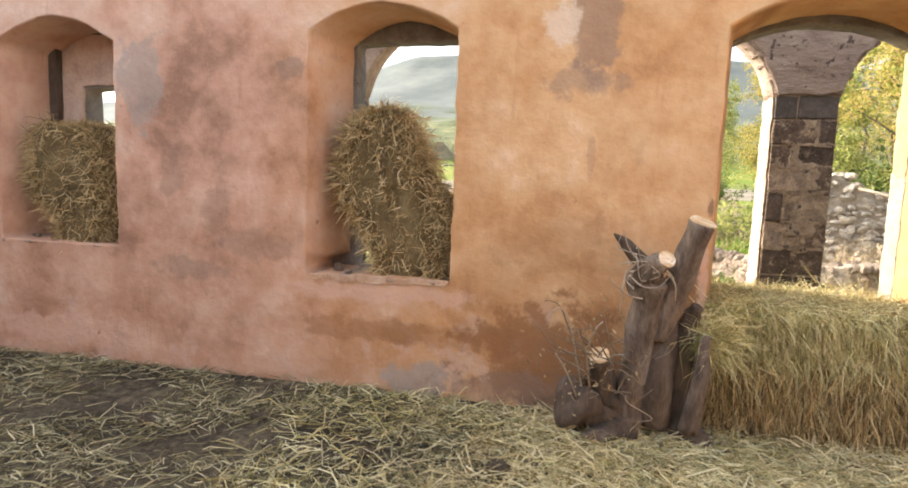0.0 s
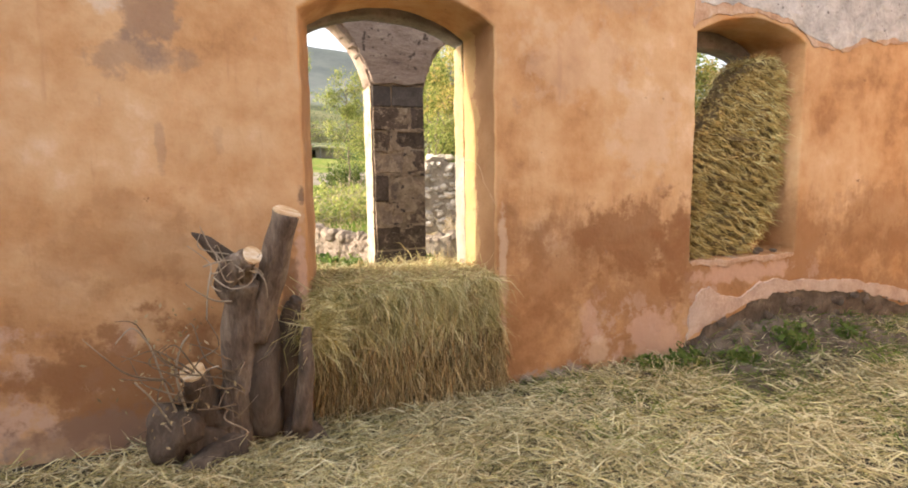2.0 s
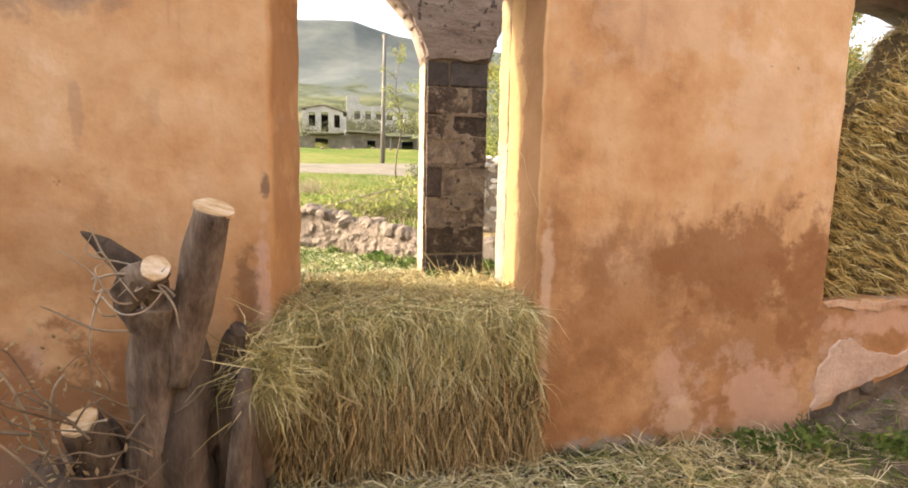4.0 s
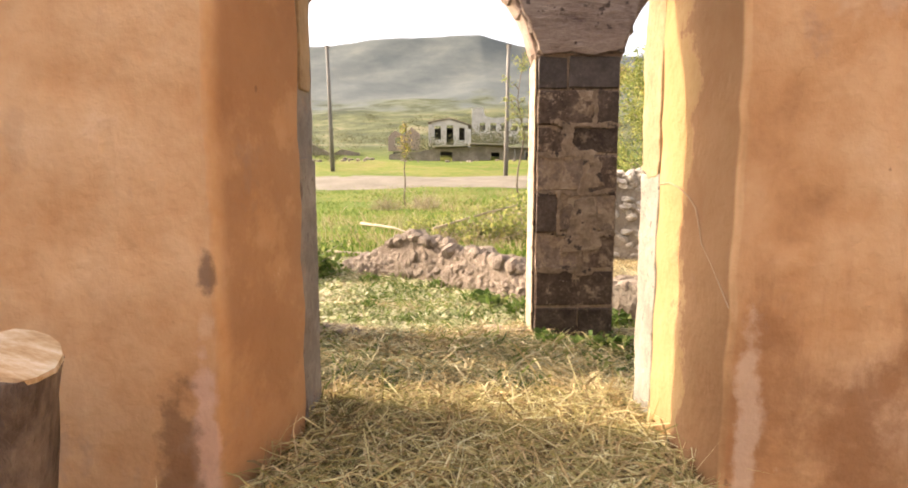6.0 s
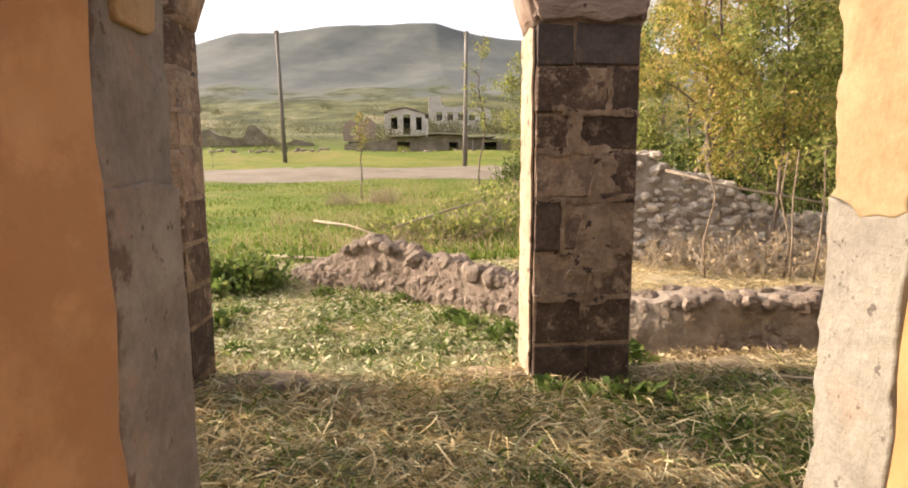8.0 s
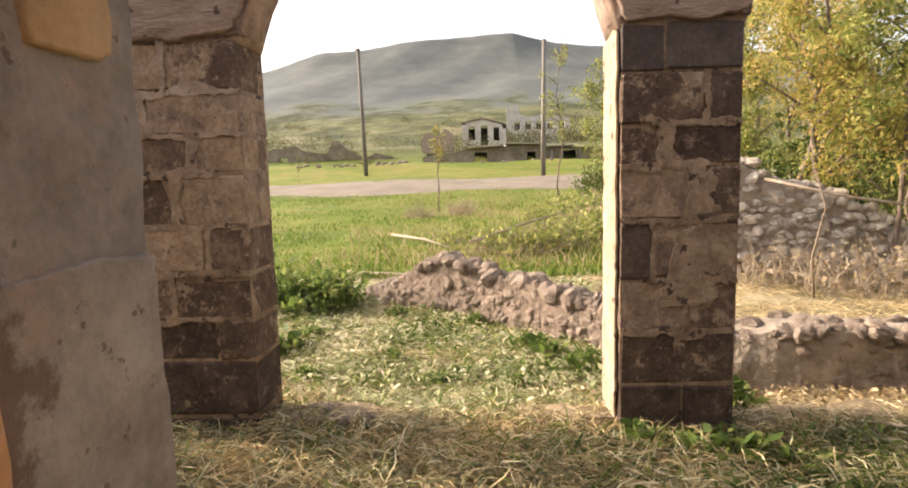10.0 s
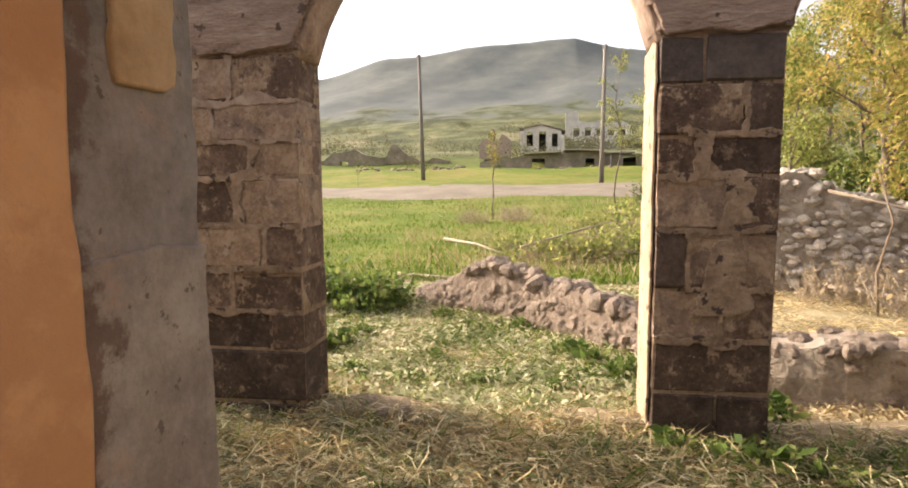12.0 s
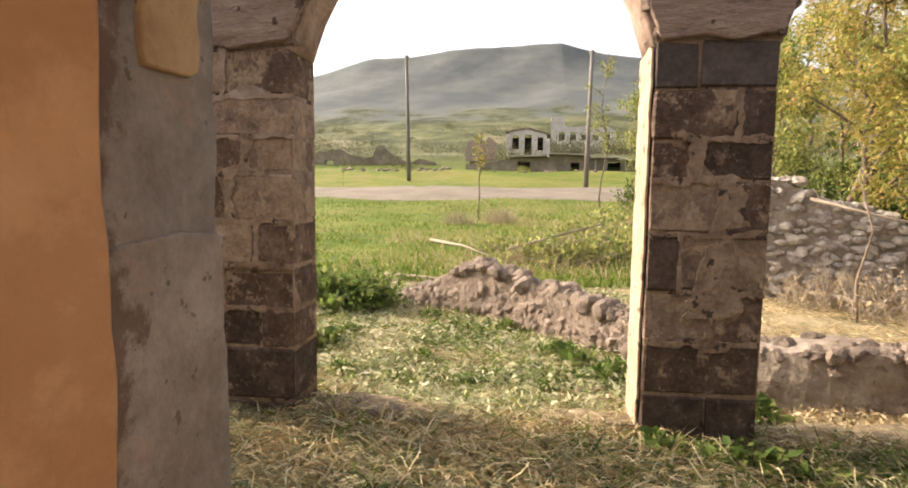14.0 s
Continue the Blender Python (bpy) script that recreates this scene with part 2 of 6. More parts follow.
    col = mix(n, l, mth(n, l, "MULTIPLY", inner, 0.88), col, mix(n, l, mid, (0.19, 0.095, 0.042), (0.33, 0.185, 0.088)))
    # darker ochre over the outer half, toning down its sunlight in the colour
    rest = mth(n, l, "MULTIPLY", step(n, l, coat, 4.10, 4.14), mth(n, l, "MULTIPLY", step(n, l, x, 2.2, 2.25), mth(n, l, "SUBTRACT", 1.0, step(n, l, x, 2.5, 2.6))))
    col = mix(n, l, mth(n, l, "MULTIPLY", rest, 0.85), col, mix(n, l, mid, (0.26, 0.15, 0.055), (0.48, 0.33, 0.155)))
    # shade of the west reveal painted in as deeper orange-brown, uneven by noise
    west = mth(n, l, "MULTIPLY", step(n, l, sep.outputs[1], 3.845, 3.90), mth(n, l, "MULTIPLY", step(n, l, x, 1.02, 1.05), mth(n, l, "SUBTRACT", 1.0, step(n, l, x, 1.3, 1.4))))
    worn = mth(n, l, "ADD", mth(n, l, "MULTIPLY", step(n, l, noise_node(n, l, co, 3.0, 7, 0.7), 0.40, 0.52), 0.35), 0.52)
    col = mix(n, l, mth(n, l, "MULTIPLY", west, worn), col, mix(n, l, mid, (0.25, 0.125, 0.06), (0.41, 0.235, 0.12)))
    # grey mould patches
    mould = step(n, l, noise_node(n, l, co, 2.1, 6, 0.75, (1, 1, 0.7)), 0.60, 0.70)
    col = mix(n, l, mth(n, l, "MULTIPLY", mould, 0.35), col, (0.27, 0.20, 0.16))
    chips = step(n, l, noise_node(n, l, co, 7.5, 8, 0.8), 0.69, 0.72)
    col = mix(n, l, mth(n, l, "MULTIPLY", chips, 0.5), col, (0.30, 0.19, 0.12))
    scuff = step(n, l, noise_node(n, l, co, 5.0, 8, 0.8, (1, 1, 0.6)), 0.66, 0.70)
    col = mix(n, l, mth(n, l, "MULTIPLY", scuff, 0.35), col, (0.66, 0.50, 0.36))
    pits = step(n, l, noise_node(n, l, co, 13, 3, 0.5), 0.73, 0.77)
    col = mix(n, l, mth(n, l, "MULTIPLY", pits, 0.6), col, (0.17, 0.09, 0.05))
    l.new(col, p.inputs["Base Color"])
    p.inputs["Roughness"].default_value, p.inputs["Specular IOR Level"].default_value = 0.88, 0.25
    under = bump(n, l, mid, 0.6, 0.03, bump(n, l, big, 0.7, 0.08))
    l.new(bump(n, l, fine, 0.35, 0.006, under), p.inputs["Normal"])
    return m


def ground_material():
    """Trodden soil in the hall, dry grass in the yard, green pasture, then scrubby hill with haze in its colour."""
    m, n, l = nodes_of("earth_and_grass")
    p = n["Principled BSDF"]
    co = n.new("ShaderNodeTexCoord").outputs["Object"]
    sep = n.new("ShaderNodeSeparateXYZ")
    l.new(co, sep.inputs[0])
    y = sep.outputs[1]
    big, mid, fine = noise_node(n, l, co, 0.12, 6), noise_node(n, l, co, 1.5, 6), noise_node(n, l, co, 18, 5, 0.7)
    both = mth(n, l, "ADD", mth(n, l, "MULTIPLY", mid, 0.5), mth(n, l, "MULTIPLY", fine, 0.5))
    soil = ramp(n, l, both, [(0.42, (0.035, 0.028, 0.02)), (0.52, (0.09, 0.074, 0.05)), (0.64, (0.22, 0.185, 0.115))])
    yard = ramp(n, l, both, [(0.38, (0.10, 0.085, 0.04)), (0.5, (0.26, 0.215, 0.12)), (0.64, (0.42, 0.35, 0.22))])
    field = ramp(n, l, mth(n, l, "ADD", mth(n, l, "MULTIPLY", big, 0.5), mth(n, l, "MULTIPLY", both, 0.5)),
                 [(0.40, (0.06, 0.10, 0.010)), (0.50, (0.115, 0.15, 0.017)), (0.60, (0.205, 0.185, 0.05))])
    far = noise_node(n, l, co, 0.035, 8, 0.65)
    slope = ramp(n, l, noise_node(n, l, co, 0.07, 9, 0.72), [(0.38, (0.045, 0.052, 0.026)), (0.48, (0.085, 0.095, 0.04)), (0.56, (0.14, 0.138, 0.063)), (0.66, (0.21, 0.18, 0.105))])
    # distance haze painted into the far hill: muted, low-contrast blue-green grey
    hazy_scrub = ramp(n, l, noise_node(n, l, co, 0.05, 9, 0.7), [(0.35, (0.09, 0.102, 0.098)), (0.52, (0.118, 0.128, 0.118)), (0.68, (0.155, 0.158, 0.138))])
    wob = mth(n, l, "ADD", y, mth(n, l, "MULTIPLY", mth(n, l, "SUBTRACT", mid, 0.5), 3.0))
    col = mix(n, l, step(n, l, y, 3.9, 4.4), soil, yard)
    col = mix(n, l, step(n, l, wob, 12.2, 13.8), col, field)
    dry = mth(n, l, "MULTIPLY", step(n, l, noise_node(n, l, co, 0.55, 7, 0.7, (0.6, 1.2, 1)), 0.50, 0.62), mth(n, l, "SUBTRACT", 1.0, step(n, l, y, 58, 66)))
    dry = mth(n, l, "MULTIPLY", dry, step(n, l, wob, 12.2, 13.8))
    col = mix(n, l, mth(n, l, "MULTIPLY", dry, 0.6), col, (0.20, 0.155, 0.06))
    col = mix(n, l, step(n, l, y, 60, 80), col, slope)
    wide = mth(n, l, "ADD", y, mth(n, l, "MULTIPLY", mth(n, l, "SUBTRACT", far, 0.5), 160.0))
    col = mix(n, l, step(n, l, wide, 185, 215), col, hazy_scrub)
    l.new(col, p.inputs["Base Color"])
    p.inputs["Roughness"].default_value, p.inputs["Specular IOR Level"].default_value = 0.95, 0.15
    l.new(bump(n, l, fine, 0.6, 0.03, bump(n, l, mid, 0.6, 0.1)), p.inputs["Normal"])
    return m


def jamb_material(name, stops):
    """Cement render: clouded grey, pitted, with dark brown blotches along its inner edge."""
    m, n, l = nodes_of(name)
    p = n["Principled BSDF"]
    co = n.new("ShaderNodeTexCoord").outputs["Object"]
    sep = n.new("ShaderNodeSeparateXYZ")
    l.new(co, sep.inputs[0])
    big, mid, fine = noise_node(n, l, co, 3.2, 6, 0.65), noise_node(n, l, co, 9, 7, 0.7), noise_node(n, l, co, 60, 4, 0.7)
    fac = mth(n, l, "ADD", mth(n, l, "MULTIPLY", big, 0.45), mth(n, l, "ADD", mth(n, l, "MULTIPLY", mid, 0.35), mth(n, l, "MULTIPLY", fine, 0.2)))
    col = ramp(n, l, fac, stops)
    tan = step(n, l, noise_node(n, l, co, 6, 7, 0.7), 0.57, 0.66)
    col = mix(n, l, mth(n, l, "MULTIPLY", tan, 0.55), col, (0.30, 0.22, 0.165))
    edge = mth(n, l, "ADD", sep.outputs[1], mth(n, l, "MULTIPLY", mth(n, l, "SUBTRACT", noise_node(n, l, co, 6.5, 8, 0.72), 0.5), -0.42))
    dark_edge = mth(n, l, "SUBTRACT", 1.0, step(n, l, edge, 4.232, 4.272))
    col = mix(n, l, mth(n, l, "MULTIPLY", dark_edge, 0.8), col, mix(n, l, mid, (0.05, 0.035, 0.028), (0.17, 0.11, 0.085)))
    pits = step(n, l, noise_node(n, l, co, 24, 5, 0.65), 0.62, 0.66)
    col = mix(n, l, mth(n, l, "MULTIPLY", pits, 0.75), col, (0.085, 0.07, 0.058))
    l.new(col, p.inputs["Base Color"])
    p.inputs["Roughness"].default_value, p.inputs["Specular IOR Level"].default_value = 0.93, 0.2
    l.new(bump(n, l, fine, 0.5, 0.006, bump(n, l, pits, -0.8, 0.012, bump(n, l, mid, 0.8, 0.02))), p.inputs["Normal"])
    return m


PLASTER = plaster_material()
GROUND = ground_material()
CEMENT = surface("grey_render", [(0.3, (0.27, 0.25, 0.235)), (0.48, (0.46, 0.44, 0.415)), (0.66, (0.64, 0.62, 0.59))], 4.5, 26, 0.92, 1.0, 0.05, speck=((0.17, 0.15, 0.14), 13, 0.64))
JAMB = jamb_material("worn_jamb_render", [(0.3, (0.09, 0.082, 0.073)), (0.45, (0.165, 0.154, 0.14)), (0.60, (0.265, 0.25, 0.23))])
OCHRECOAT = surface("ochre_plaster_coat", [(0.3, (0.20, 0.135, 0.07)), (0.47, (0.31, 0.22, 0.12)), (0.64, (0.40, 0.30, 0.18))], 6, 40, 0.9, 0.6, 0.02)
# jamb render toned by light: darker for the shaded jamb, lighter for the sunny one
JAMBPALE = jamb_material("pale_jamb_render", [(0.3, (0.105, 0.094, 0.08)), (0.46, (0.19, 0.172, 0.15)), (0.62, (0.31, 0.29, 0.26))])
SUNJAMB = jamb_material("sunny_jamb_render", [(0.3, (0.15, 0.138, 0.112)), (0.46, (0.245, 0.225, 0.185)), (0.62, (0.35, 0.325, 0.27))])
DRYSOD = surface("dry_sod", [(0.3, (0.10, 0.075, 0.045)), (0.48, (0.22, 0.165, 0.10)), (0.66, (0.38, 0.30, 0.19))], 9, 50, 0.95, 1.0, 0.05)
PALE = surface("pale_jamb_render", [(0.3, (0.17, 0.155, 0.14)), (0.46, (0.295, 0.275, 0.25)), (0.62, (0.42, 0.40, 0.37))], 7.0, 38, 0.92, 1.0, 0.03, speck=((0.09, 0.075, 0.065), 15, 0.64))
PALE = surface("pale_lime_plaster", [(0.3, (0.20, 0.14, 0.095)), (0.46, (0.36, 0.27, 0.185)), (0.66, (0.48, 0.38, 0.27))], 6, 40, 0.9, 0.8, 0.03, speck=((0.14, 0.095, 0.07), 14, 0.60))
ROSEPLASTER = surface("pink_undercoat", [(0.3, (0.36, 0.25, 0.19)), (0.47, (0.50, 0.37, 0.29)), (0.64, (0.60, 0.48, 0.39))], 7, 40, 0.9, 0.9, 0.03)
PINKPLASTER = surface("broken_plaster_edge", [(0.3, (0.34, 0.20, 0.12)), (0.47, (0.49, 0.32, 0.21)), (0.64, (0.60, 0.45, 0.34))], 9, 40, 0.9, 0.9, 0.03)
RUBBLE = surface("bare_earth_rubble", [(0.3, (0.05, 0.038, 0.027)), (0.5, (0.125, 0.096, 0.07)), (0.7, (0.25, 0.20, 0.15))], 5, 22, 0.95, 1.0, 0.06)
SOOTTUFA_STOPS = [(0.34, (0.055, 0.043, 0.038)), (0.48, (0.085, 0.068, 0.06)), (0.62, (0.125, 0.10, 0.088))]
CRUST = [(0.32, (0.17, 0.118, 0.08)), (0.47, (0.31, 0.222, 0.152)), (0.60, (0.44, 0.335, 0.24))]
TUFA = crusted("dark_tufa_block", [(0.34, (0.055, 0.038, 0.03)), (0.48, (0.115, 0.078, 0.058)), (0.62, (0.215, 0.152, 0.112))], CRUST, 0.53)
TANTUFA = crusted("tan_crusted_block", [(0.34, (0.11, 0.08, 0.064)), (0.48, (0.215, 0.155, 0.12)), (0.62, (0.32, 0.24, 0.185))], CRUST, 0.46, 0.15)
SOOTTUFA = crusted("sooty_tufa_block", SOOTTUFA_STOPS, CRUST, 0.68, 0.15, 0.15)
TANCRUST = surface("tan_plaster_crust", [(0.32, (0.13, 0.09, 0.063)), (0.44, (0.23, 0.165, 0.114)), (0.56, (0.33, 0.242, 0.17)), (0.68, (0.43, 0.328, 0.24))], 8, 34, 0.93, 1.0, 0.04, speck=((0.075, 0.055, 0.046), 13, 0.585))
UMBERTUFA = crusted("dark_brown_tufa", [(0.34, (0.035, 0.025, 0.02)), (0.48, (0.075, 0.053, 0.041)), (0.62, (0.13, 0.095, 0.075))], CRUST, 0.62, 0.2, 0.45)
REDTUFA = surface("red_tufa_stone", [(0.3, (0.135, 0.09, 0.07)), (0.46, (0.245, 0.175, 0.135)), (0.62, (0.36, 0.275, 0.215))], 6, 28, 0.93, 1.0, 0.04, vary=0.22)
MORTAR = surface("lime_mortar", [(0.34, (0.20, 0.145, 0.11)), (0.48, (0.31, 0.235, 0.18)), (0.62, (0.42, 0.335, 0.265))], 9, 40, 0.93, 1.0, 0.03)
FIELDSTONE = surface("brown_field_stone", [(0.3, (0.15, 0.115, 0.09)), (0.47, (0.25, 0.195, 0.15)), (0.64, (0.35, 0.285, 0.225))], 7, 34, 0.95, 0.9, 0.04, vary=0.2)
PALESTONE = surface("pale_dry_stone", [(0.3, (0.30, 0.255, 0.205)), (0.5, (0.47, 0.415, 0.345)), (0.7, (0.62, 0.565, 0.485))], 5, 30, 0.93, 0.9, 0.04, vary=0.22)
EARTHFILL = surface("earth_between_stones", [(0.3, (0.10, 0.075, 0.055)), (0.45, (0.21, 0.16, 0.12)), (0.62, (0.31, 0.245, 0.19))], 9, 30, 0.95, 1.0, 0.08)
# core darker than the stalks, painting in shaded gaps between them
HAYCORE = surface("pressed_hay", [(0.3, (0.07, 0.05, 0.024)), (0.5, (0.17, 0.125, 0.06)), (0.7, (0.30, 0.235, 0.12))], 9, 55, 0.95, 1.0, 0.05, (1, 1, 0.5))
BARK = surface("grey_brown_bark", [(0.32, (0.05, 0.037, 0.028)), (0.44, (0.115, 0.085, 0.065)), (0.55, (0.195, 0.15, 0.115)), (0.68, (0.31, 0.255, 0.205))], 11, 55, 0.9, 1.0, 0.04, (1, 1, 0.28))
DARKBARK = surface("dark_damp_bark", [(0.3, (0.04, 0.029, 0.023)), (0.5, (0.095, 0.07, 0.053)), (0.7, (0.18, 0.14, 0.105))], 9, 45, 0.9, 1.0, 0.04, (1, 1, 0.28))
SAWN = surface("sawn_wood", [(0.34, (0.24, 0.14, 0.07)), (0.46, (0.48, 0.33, 0.18)), (0.56, (0.62, 0.50, 0.34)), (0.66, (0.74, 0.68, 0.58))], 18, 60, 0.8, 0.5, 0.01, (0.35, 1.6, 1.0))
STICK = surface("weathered_stick", [(0.3, (0.20, 0.155, 0.11)), (0.5, (0.33, 0.27, 0.20)), (0.7, (0.46, 0.39, 0.31))], 8, 40, 0.9, 0.5, 0.01)
GRAVEL = surface("gravel_road", [(0.3, (0.12, 0.098, 0.07)), (0.5, (0.185, 0.155, 0.113)), (0.7, (0.26, 0.22, 0.165))], 0.5, 6, 0.95, 0.6, 0.03)
WHITEWASH = surface("faded_whitewash", [(0.3, (0.36, 0.325, 0.27)), (0.5, (0.54, 0.50, 0.43)), (0.7, (0.66, 0.63, 0.56))], 0.9, 8, 0.92, 0.4, 0.03)
TANWALL = surface("tan_ruin_plaster", [(0.3, (0.25, 0.215, 0.16)), (0.5, (0.40, 0.355, 0.27)), (0.7, (0.52, 0.475, 0.38))], 0.7, 6, 0.92, 0.5, 0.05)
OLDWALL = surface("old_stone_masonry", [(0.3, (0.11, 0.088, 0.062)), (0.5, (0.22, 0.18, 0.13)), (0.7, (0.36, 0.30, 0.225))], 1.0, 7, 0.95, 0.9, 0.08)
DARKROOM = surface("shaded_interior", [(0.3, (0.03, 0.028, 0.025)), (0.7, (0.06, 0.055, 0.05))], 2, 9)
POLEWOOD = surface("weathered_pole", [(0.3, (0.11, 0.095, 0.078)), (0.5, (0.18, 0.16, 0.135)), (0.7, (0.26, 0.235, 0.20))], 3, 20, 0.85, 0.5, 0.02, (1, 1, 0.2))
HAY = foliage("hay_stalks", [(0.2, (0.26, 0.21, 0.10)), (0.4, (0.44, 0.36, 0.19)), (0.6, (0.60, 0.51, 0.30)), (0.8, (0.74, 0.67, 0.45))], 0.2)
PALEHAY = foliage("pale_fresh_hay", [(0.2, (0.32, 0.285, 0.14)), (0.4, (0.48, 0.43, 0.23)), (0.6, (0.62, 0.56, 0.33)), (0.8, (0.76, 0.71, 0.48))], 0.2)
GREENHAY = foliage("greenish_hay", [(0.2, (0.234, 0.216, 0.081)), (0.4, (0.444, 0.389, 0.167)), (0.6, (0.641, 0.561, 0.283)), (0.8, (0.800, 0.752, 0.468))], 0.2)
BROWNHAY = foliage("brown_hay", [(0.2, (0.192, 0.138, 0.066)), (0.4, (0.384, 0.282, 0.138)), (0.6, (0.564, 0.438, 0.228)), (0.8, (0.744, 0.612, 0.372))], 0.2)
LITTER = foliage("trampled_litter", [(0.2, (0.072, 0.061, 0.035)), (0.4, (0.187, 0.165, 0.088)), (0.6, (0.352, 0.314, 0.176)), (0.8, (0.605, 0.550, 0.363))], 0.15)
GRASS = foliage("green_grass", [(0.2, (0.060, 0.106, 0.013)), (0.45, (0.115, 0.179, 0.024)), (0.65, (0.184, 0.239, 0.044)), (0.85, (0.322, 0.313, 0.110))], 0.35)
DARKLEAF = foliage("shaded_green_leaf", [(0.2, (0.04, 0.065, 0.016)), (0.5, (0.085, 0.12, 0.03)), (0.8, (0.19, 0.20, 0.05))], 0.4)
OLIVE = foliage("hill_shrub_leaf", [(0.2, (0.06, 0.065, 0.03)), (0.5, (0.11, 0.115, 0.05)), (0.8, (0.19, 0.165, 0.085))], 0.3)
WEED = foliage("green_weed_leaf", [(0.2, (0.06, 0.10, 0.022)), (0.5, (0.12, 0.18, 0.04)), (0.8, (0.24, 0.27, 0.08))], 0.4)
AUTUMN = foliage("autumn_leaf", [(0.2, (0.14, 0.165, 0.035)), (0.4, (0.27, 0.265, 0.06)), (0.6, (0.42, 0.345, 0.10)), (0.8, (0.46, 0.30, 0.11))], 0.55)
GREENLEAF = foliage("green_leaf", [(0.2, (0.12, 0.16, 0.04)), (0.5, (0.23, 0.26, 0.07)), (0.8, (0.42, 0.39, 0.13))], 0.55)
DRYLEAF = foliage("dry_leaf", [(0.2, (0.20, 0.14, 0.075)), (0.5, (0.34, 0.26, 0.14)), (0.8, (0.48, 0.40, 0.25))], 0.3)
CREAMLINE = surface("crack_filler", [(0.3, (0.34, 0.22, 0.13)), (0.7, (0.47, 0.33, 0.21))], 9, 50)
WILTED = foliage("wilted_leaf", [(0.2, (0.16, 0.185, 0.08)), (0.45, (0.32, 0.335, 0.165)), (0.65, (0.52, 0.50, 0.31)), (0.85, (0.68, 0.64, 0.47))], 0.35)
TWIG = surface("brown_twig", [(0.3, (0.10, 0.07, 0.045)), (0.5, (0.19, 0.14, 0.095)), (0.7, (0.32, 0.26, 0.19))], 8, 40)
DULL = foliage("dull_cut_grass", [(0.2, (0.112, 0.125, 0.069)), (0.45, (0.237, 0.237, 0.131)), (0.65, (0.413, 0.388, 0.237)), (0.85, (0.625, 0.575, 0.400))], 0.2)
DARKHAY = foliage("dark_pressed_hay", [(0.2, (0.12, 0.083, 0.038)), (0.4, (0.25, 0.18, 0.085)), (0.6, (0.42, 0.31, 0.15)), (0.8, (0.66, 0.52, 0.28))], 0.15)
HAYGOLD = foliage("golden_hay", [(0.2, (0.264, 0.198, 0.073)), (0.4, (0.502, 0.396, 0.158)), (0.6, (0.713, 0.581, 0.251)), (0.8, (0.800, 0.766, 0.422))], 0.2)
SILLDUST = surface("dusty_sill", [(0.3, (0.20, 0.13, 0.09)), (0.48, (0.33, 0.235, 0.17)), (0.66, (0.45, 0.34, 0.26))], 8, 36, 0.93, 1.0, 0.04, speck=((0.13, 0.09, 0.065), 16, 0.60))
EARTHWARM = surface("warm_dry_earth", [(0.3, (0.17, 0.135, 0.10)), (0.5, (0.29, 0.24, 0.185)), (0.7, (0.42, 0.36, 0.29))], 5, 25, 0.95, 1.0, 0.08)
REDCRUST = surface("reddish_mortar_crust", [(0.32, (0.15, 0.10, 0.08)), (0.45, (0.26, 0.185, 0.145)), (0.56, (0.33, 0.245, 0.195)), (0.68, (0.43, 0.335, 0.275))], 5, 30, 0.93, 1.0, 0.05, (0.6, 1.0, 1.7), speck=((0.10, 0.07, 0.055), 11, 0.62))


# ---- mesh helpers ----
rng = np.random.default_rng(7)


def mesh_of(name, verts, faces, material, smooth=False):
    me = bpy.data.meshes.new(name)
    me.from_pydata([tuple(v) for v in verts], [], faces)
    me.materials.append(material)
    if smooth:
        me.polygons.foreach_set("use_smooth", [True] * len(me.polygons))
    me.update()
    return me


def part(name, me, parent=None, label=""):
    ob = new(name, me)
    if parent is not None:
        ob.parent = parent
    return tagged(ob, label)


def base(name, x, y, z, label, category, group="", kind=""):
    """An Empty that carries the parts of a thing; its parts keep world coordinates."""
    ob = new(name)
    ob.empty_display_size = 0.1
    tagged(ob, label, category, group, kind)
    ob.location = (x, y, z)
    return ob


def under(ob, parent):
    """Hang ob, built in world coordinates, under parent."""
    ob.parent = parent
    chain, where = parent, Matrix()
    while chain is not None:
        where = chain.matrix_basis @ where
        chain = chain.parent
    ob.matrix_parent_inverse = where.inverted()
    return ob


def jag(points, every=0.06, amount=0.008, seed=0):
    """A closed outline with points added every few centimetres and nudged, as a chipped edge."""
    out = []
    for i, a in enumerate(points):
        b = points[(i + 1) % len(points)]
        k = max(1, int(math.dist(a, b) / every))
        for j in range(k):
            u, v = a[0] + (b[0] - a[0]) * j / k, a[1] + (b[1] - a[1]) * j / k
            out.append((u + amount * noise.noise((u * 7, v * 7, seed)) + 0.6 * amount * noise.noise((u * 29, v * 29, seed + 5)),
                        v + amount * noise.noise((u * 7, v * 7, seed + 9)) + 0.5 * amount * noise.noise((u * 31, v * 31, seed + 14))))
    return out


